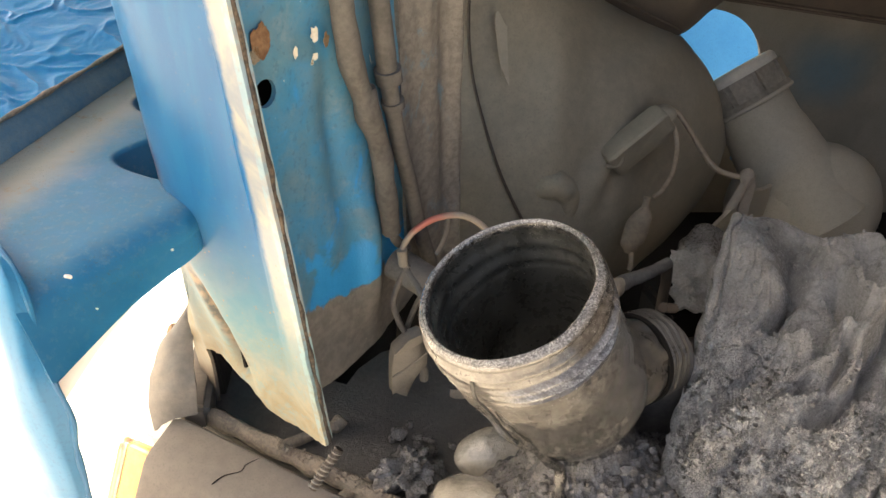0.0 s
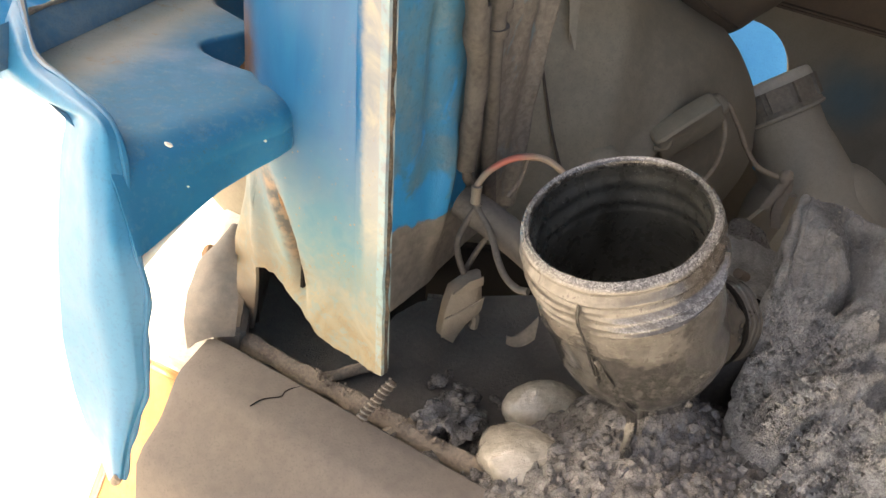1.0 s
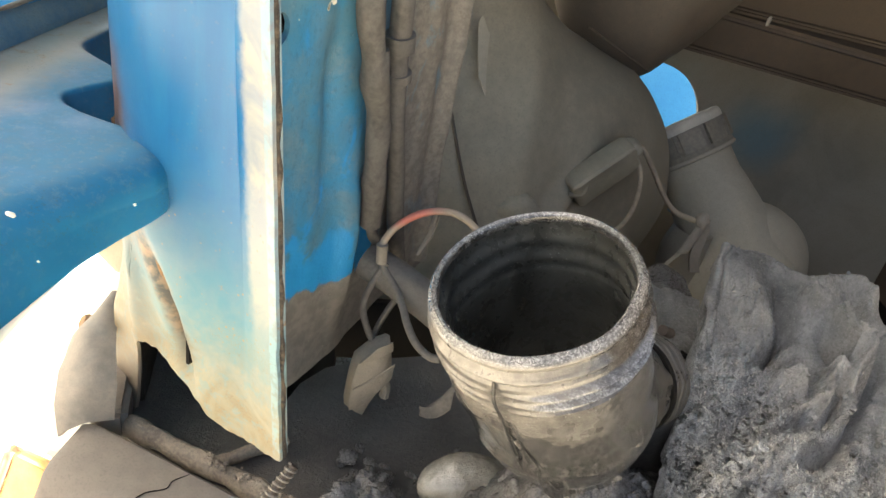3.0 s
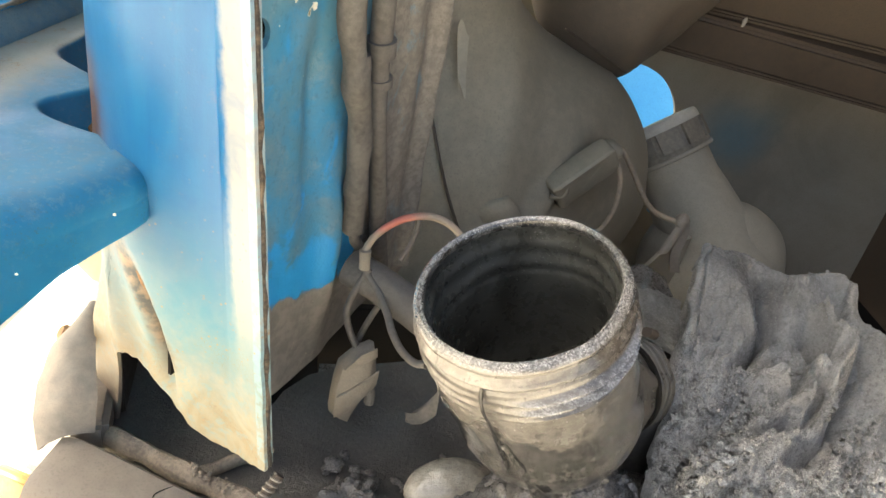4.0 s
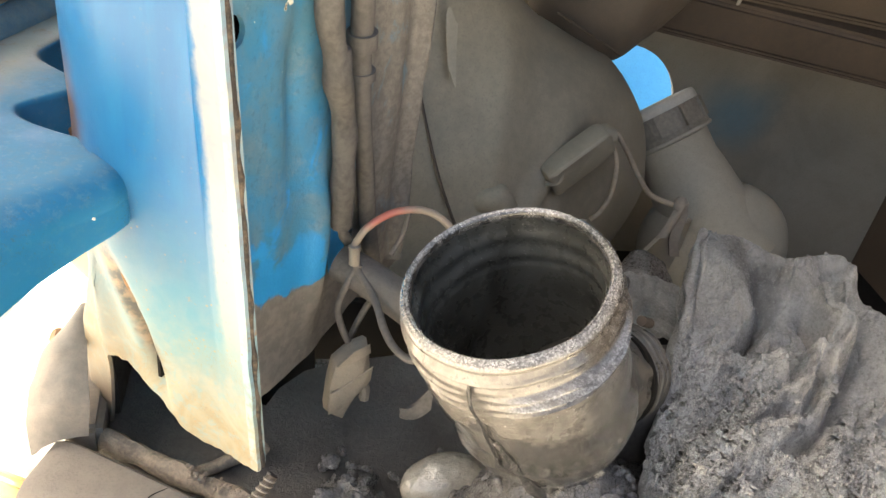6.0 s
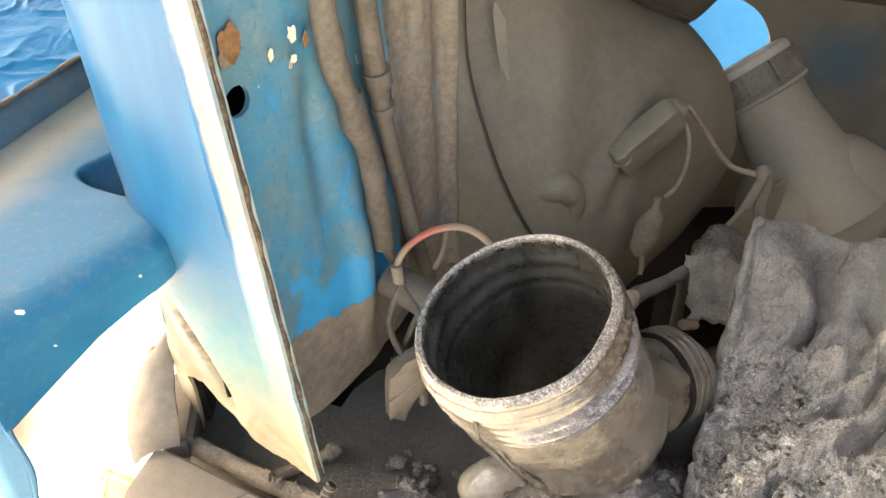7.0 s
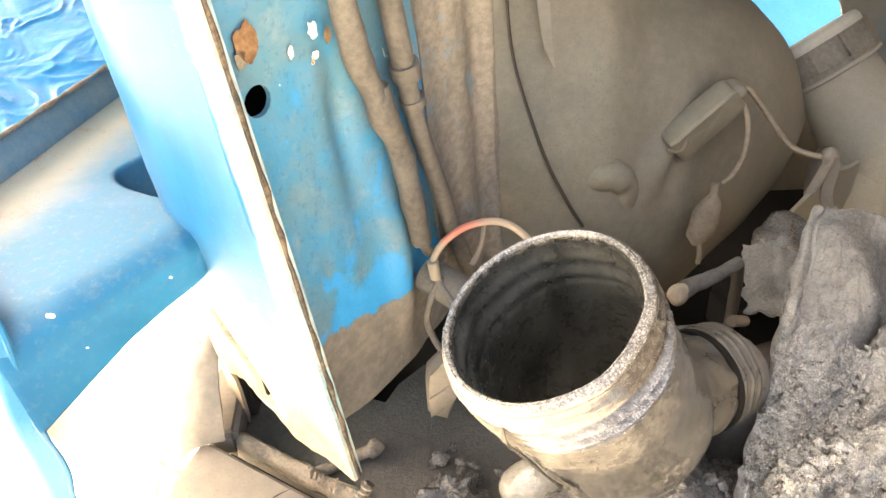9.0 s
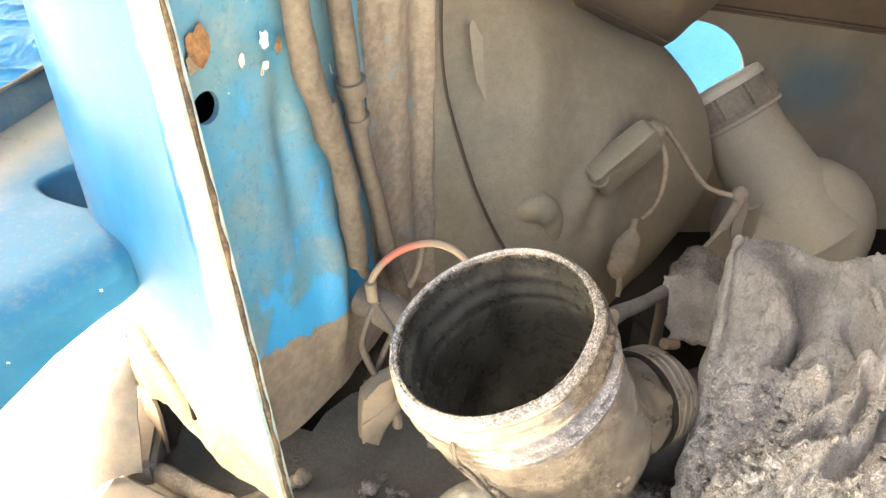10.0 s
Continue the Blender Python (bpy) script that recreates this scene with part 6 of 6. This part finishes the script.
dome = thing("round_housing", (-0.037, 0.431, 0.70), "large rounded metal housing under a coat of olive dust", "housing")
part("shell", dome_geo(), M_DOME, dome)
groove = [(0.001, 0.292, 1.094), (0.001, 0.283, 1.057), (0.006, 0.278, 1.026), (0.018, 0.274, 0.982), (0.031, 0.273, 0.949), (0.045, 0.275, 0.918)]
groove = [(-0.001, 0.32, 1.15), *groove]
part("seam", tube([dome_at(Vector(p) - DC) + (Vector(p) - DC).normalized() * 0.001 for p in groove], 0.0014, 8, 8), M_DARK, dome, "thin dark welded seam")
hump = [dome_at(Vector((x, 0.28, z)) - DC) + Vector((0, d, 0)) for x, z, d in ((0.050, 0.946, 0.022), (0.063, 0.954, 0.012), (0.076, 0.953, 0.0105), (0.083, 0.943, 0.011), (0.083, 0.926, 0.014), (0.077, 0.906, 0.022))]
part("boss", tube(hump, lambda t: 0.0150 - 0.004 * t, 24, 10, 0.15), M_DOME, dome, "hooked rounded boss")
part("smear", sheet(lambda u, v: dome_at(Vector((0.028 + 0.015 * u * (0.35 + 0.65 * v) + 0.004 * v, 0.30, 1.050 + 0.045 * v + 0.006 * math.sin(5 * u))) - DC) + Vector((0, -0.0062, 0.001)), 8, 14, 0.0006), M_SMEAR, dome, "pale wiped smear")
g0, g1 = Vector((0.122, 0.329, 0.957)), Vector((0.171, 0.344, 0.998))
gd = (g1 - g0).normalized()
gn = ((g0 + g1) / 2 - DC).normalized()
gn = (gn - gd * gn.dot(gd)).normalized()
gs = gd.cross(gn)
def squared(x):
    return math.copysign(abs(x) ** 0.24, x)


tv, tf = ball((0, 0, 0), (1, 1, 1), (0, 0, 0), 32)
tv = [(g0 + g1) / 2 + gd * (0.034 * squared(p.x)) + gs * ((0.0160 - 0.0020 * p.x) * squared(p.y)) + gn * (0.0105 * squared(p.z) + 0.0012 * noise.noise(p * 3)) for p in tv]
lug = part("lug", (tv, tf), M_DOME, dome, "dusty lamp connector lug")
part("lug_socket", ball((0.170, 0.346, 0.998), (0.012, 0.010, 0.010), (0, 0, 0), 20, 0.2, 70), M_DOME, lug)
part("lug_clip", tube([g0 - gd * 0.004 - gs * 0.006 + gn * 0.004, g0 + gd * 0.006 - gs * 0.002 + gn * 0.009, g0 + gd * 0.013 - gs * 0.008 + gn * 0.007], 0.0035, 10, 5, 0.4), M_DOME, lug, "bent clip at the end of the lug")
lead1 = thing("plug_wire", (0.15, 0.30, 0.87), "dusty lamp wire ending in a hanging plug", "wire")
part("lead", tube([(0.173, 0.350, 0.996), (0.180, 0.340, 0.986), (0.1825, 0.330, 0.971), (0.180, 0.322, 0.951), (0.172, 0.316, 0.936), (0.164, 0.314, 0.929)], 0.0024, 10, 8), M_PIPE, lead1)
part("plug", tube([(0.158, 0.313, 0.930), (0.157, 0.310, 0.918), (0.153, 0.306, 0.902), (0.148, 0.302, 0.885), (0.145, 0.300, 0.874)], lambda t: 0.0035 + (0.0085 * math.sin(math.pi * min(1.0, max(0.0, (t - 0.22) / 0.75))) ** 0.7 if t > 0.22 else 0.0), 12, 6, 0.25, 0.6), M_PIPE, lead1, "taped plug")
part("plug_tail", tube([(0.148, 0.300, 0.878), (0.149, 0.296, 0.866), (0.148, 0.294, 0.858)], 0.0024, 8, 5), M_PIPE, lead1)
lead2 = thing("long_wire", (0.244, 0.333, 0.93), "dusty lamp wire running to a strap on the tank", "wire")
part("lead", tube([(0.173, 0.352, 1.000), (0.184, 0.352, 0.996), (0.198, 0.349, 0.979), (0.213, 0.345, 0.958), (0.226, 0.338, 0.945), (0.244, 0.333, 0.940), (0.256, 0.333, 0.939)], 0.0026, 10, 8), M_PIPE, lead2)
strap = thing("tie_strap", (0.255, 0.335, 0.885), "frayed tan strap knotted round the wire end", "strap")
part("band", sheet(lambda u, v: Vector((0.250 + 0.010 * u + 0.006 * v + 0.002 * math.sin(7 * v), 0.333 - 0.006 * v, 0.943 - 0.056 * v)), 6, 16, 0.003), M_TAPE, strap)
part("loose_end", sheet(lambda u, v: Vector((0.252 - 0.013 * v + 0.007 * u, 0.331 - 0.006 * v - 0.002 * math.sin(3 * u), 0.938 - 0.032 * v + 0.006 * u)), 6, 10, 0.003), M_TAPE, strap, "loose frayed end of the strap")
part("knot", ball((0.254, 0.332, 0.940), (0.007, 0.006, 0.007), (0, 0, 20), 16, 0.4, 120), M_TAPE, strap)

# ---- filler cap, its tank and what lies behind ----
CA = Vector((-0.50, 0.50, 0.70)).normalized()
CB = Vector((0.3200, 0.525, 0.9150))
tank = thing("washer_tank", (0.45, 0.50, 0.70), "dusty plastic fluid tank with a slanted filler neck", "tank")
part("filler", revolve([(0.0435, 0.0), (0.0435, -0.03), (0.047, -0.05), (0.052, -0.09), (0.056, -0.16)], CB, CA, 40), M_TANK, tank)
part("tank_body", ball((0.392, 0.475, 0.800), (0.090, 0.070, 0.090), (0, 20, 0), 48, 0.05, 9), M_TANK, tank)
part("tank_skirt", sheet(lambda u, v: Vector((0.2720 - 0.050 * v + (0.050 + 0.06 * v) * u, 0.365 + 0.062 * u + 0.012 * v, 0.905 - 0.095 * v - 0.035 * u)) + Vector((0, -0.004, 0)) * math.sin(3 * u + 2 * v), 16, 20, 0.004), M_TANK, tank, "sloping dusty skirt below the tank")
part("drain_stub", tube([(0.312, 0.511, 0.849), (0.317, 0.517, 0.8536), (0.324, 0.522, 0.857)], 0.0050, 12, 5), M_BLUEPIPE, tank, "small blue plastic stub")
cap = part("filler_cap", revolve([(0.0465, -0.004), (0.049, -0.002), (0.0495, 0.004), (0.0485, 0.0055), (0.0485, 0.032)], CB, CA, 48), M_CAP, tank, "ribbed dusty dark plastic screw cap")
part("cap_top", revolve([(0.0486, 0.0315), (0.0486, 0.0375), (0.0472, 0.0410), (0.0455, 0.0425), (0.041, 0.043), (0.039, 0.0415), (0.0, 0.0415)], CB, CA, 48), M_PALE, cap, "cap top, its lit edge put in as a pale colour")
cx, cy, cz = frame_of(CA)
for k in range(10):
    a = 2 * math.pi * k / 10
    d = cx * math.cos(a) + cy * math.sin(a)
    t = CA.cross(d)
    part("grip", prism([CB + d * 0.0470 + t * (w * 0.0125) + CA * z for w, z in ((-1, 0.007), (1, 0.007), (1, 0.031), (-1, 0.031))], d * 0.0034, 0.0), M_CAP, cap)
part("rim_ring", tube([CB + (cx * math.cos(a) + cy * math.sin(a)) * 0.0488 + CA * -0.001 for a in [2 * math.pi * k / 40 for k in range(41)]], 0.0024, 8, 1), M_TANK, cap, "pale ring under the cap")


def holed_wall():
    """Back plate with the round opening."""
    c, r, n = Vector((0.287, 0.640, 0.901)), 0.081, 48
    verts, faces = [], []
    for ring in range(3):
        for k in range(n):
            a = 2 * math.pi * k / n
            d = Vector((math.cos(a), 0, math.sin(a)))
            if ring == 0:
                p = c + d * r
            elif ring == 1:
                p = c + d * (r + 0.012)
            else:
                m = max(abs(d.x) / (0.50 if d.x > 0 else 0.24), abs(d.z) / (0.30 if d.z < 0 else 0.245))
                p = c + d / m
            verts.append(p)
    for ring in range(2):
        for k in range(n):
            j = (k + 1) % n
            faces.append((ring * n + k, ring * n + j, (ring + 1) * n + j, (ring + 1) * n + k))
    return thicken(verts, faces, (0, 0.006, 0))


solo("wall_back", holed_wall(), M_WALL, "grimy back plate with a round opening", "wall", (0.29, 0.64, 0.61), kind="structure", smooth=False)
solo("blue_fender", sheet(lambda u, v: Vector((0.10 + 0.60 * u, 0.74 + 0.05 * math.sin(math.pi * u) + 0.34 * v, 0.70 + 0.42 * v)), 24, 24, 0.003), M_BLUE, "bright blue outer bodywork seen through the round opening", "body panel", (0.4, 0.84, 0.68))
def duct_geo():
    verts, faces = ball((0, 0, 0), (1, 1, 1), (0, 0, 0), 64)
    out = []
    for p in verts:
        k = 1.0 + 0.5 * min(1.0, max(0.0, p.x * 2.2)) * min(1.0, max(0.0, -p.z * 2.2))
        x, z = math.copysign(abs(p.x) ** k, p.x), math.copysign(abs(p.z) ** k, p.z)
        q = Vector((0.20 + 0.10 * x + 0.25 * max(0.0, z) * max(0.0, p.x), 0.505 + 0.085 * p.y, 1.13 + 0.12 * z))
        out.append(q + Vector((0, 0, 0.003 * noise.noise(q * 14))))
    return out, faces


duct = thing("overhead_duct", (0.19, 0.51, 1.01), "dark dusty rounded duct under the bonnet", "duct")
part("duct_shell", duct_geo(), M_DUCT, duct)
part("duct_seam", tube([(0.128 + 0.012 * k, 0.432 + 0.001 * k, 1.075 - 0.006 * k) for k in range(7)], 0.0012, 8, 4, 0.4), M_RAIL, duct, "thin dusty seam")
for c, half, turn, mat, lipped in (((0.42, 0.470, 1.128), (0.28, 0.02, 0.034), (18, 2.5, -11), M_BEAMS, True), ((0.42, 0.478, 1.064), (0.28, 0.02, 0.024), (18, 4.0, -13), M_RAIL, False)):
    cross = thing("cross_rail", (c[0], c[1], c[2] - half[2]), "brown grimy steel cross rail", "rail", group="cross rails")
    part("rail_web", block(c, half, turn, 0.006, 3), mat, cross)
    low = Matrix.LocRotScale(Vector(c), Euler([radians(a) for a in turn]), None) @ Vector((0, -half[1] + 0.001, -half[2] + 0.002))
    part("rail_lip", block(tuple(low), (half[0], 0.005, 0.003), turn, 0.002), mat, cross, "rolled lower lip of the rail")
    if lipped:
        part("drip", ball((0.309, 0.4535, 1.098), (0.0025, 0.0018, 0.005), (0, 15, 0), 14, 0.3, 150), M_TANK, cross, "pale drip on the rail")
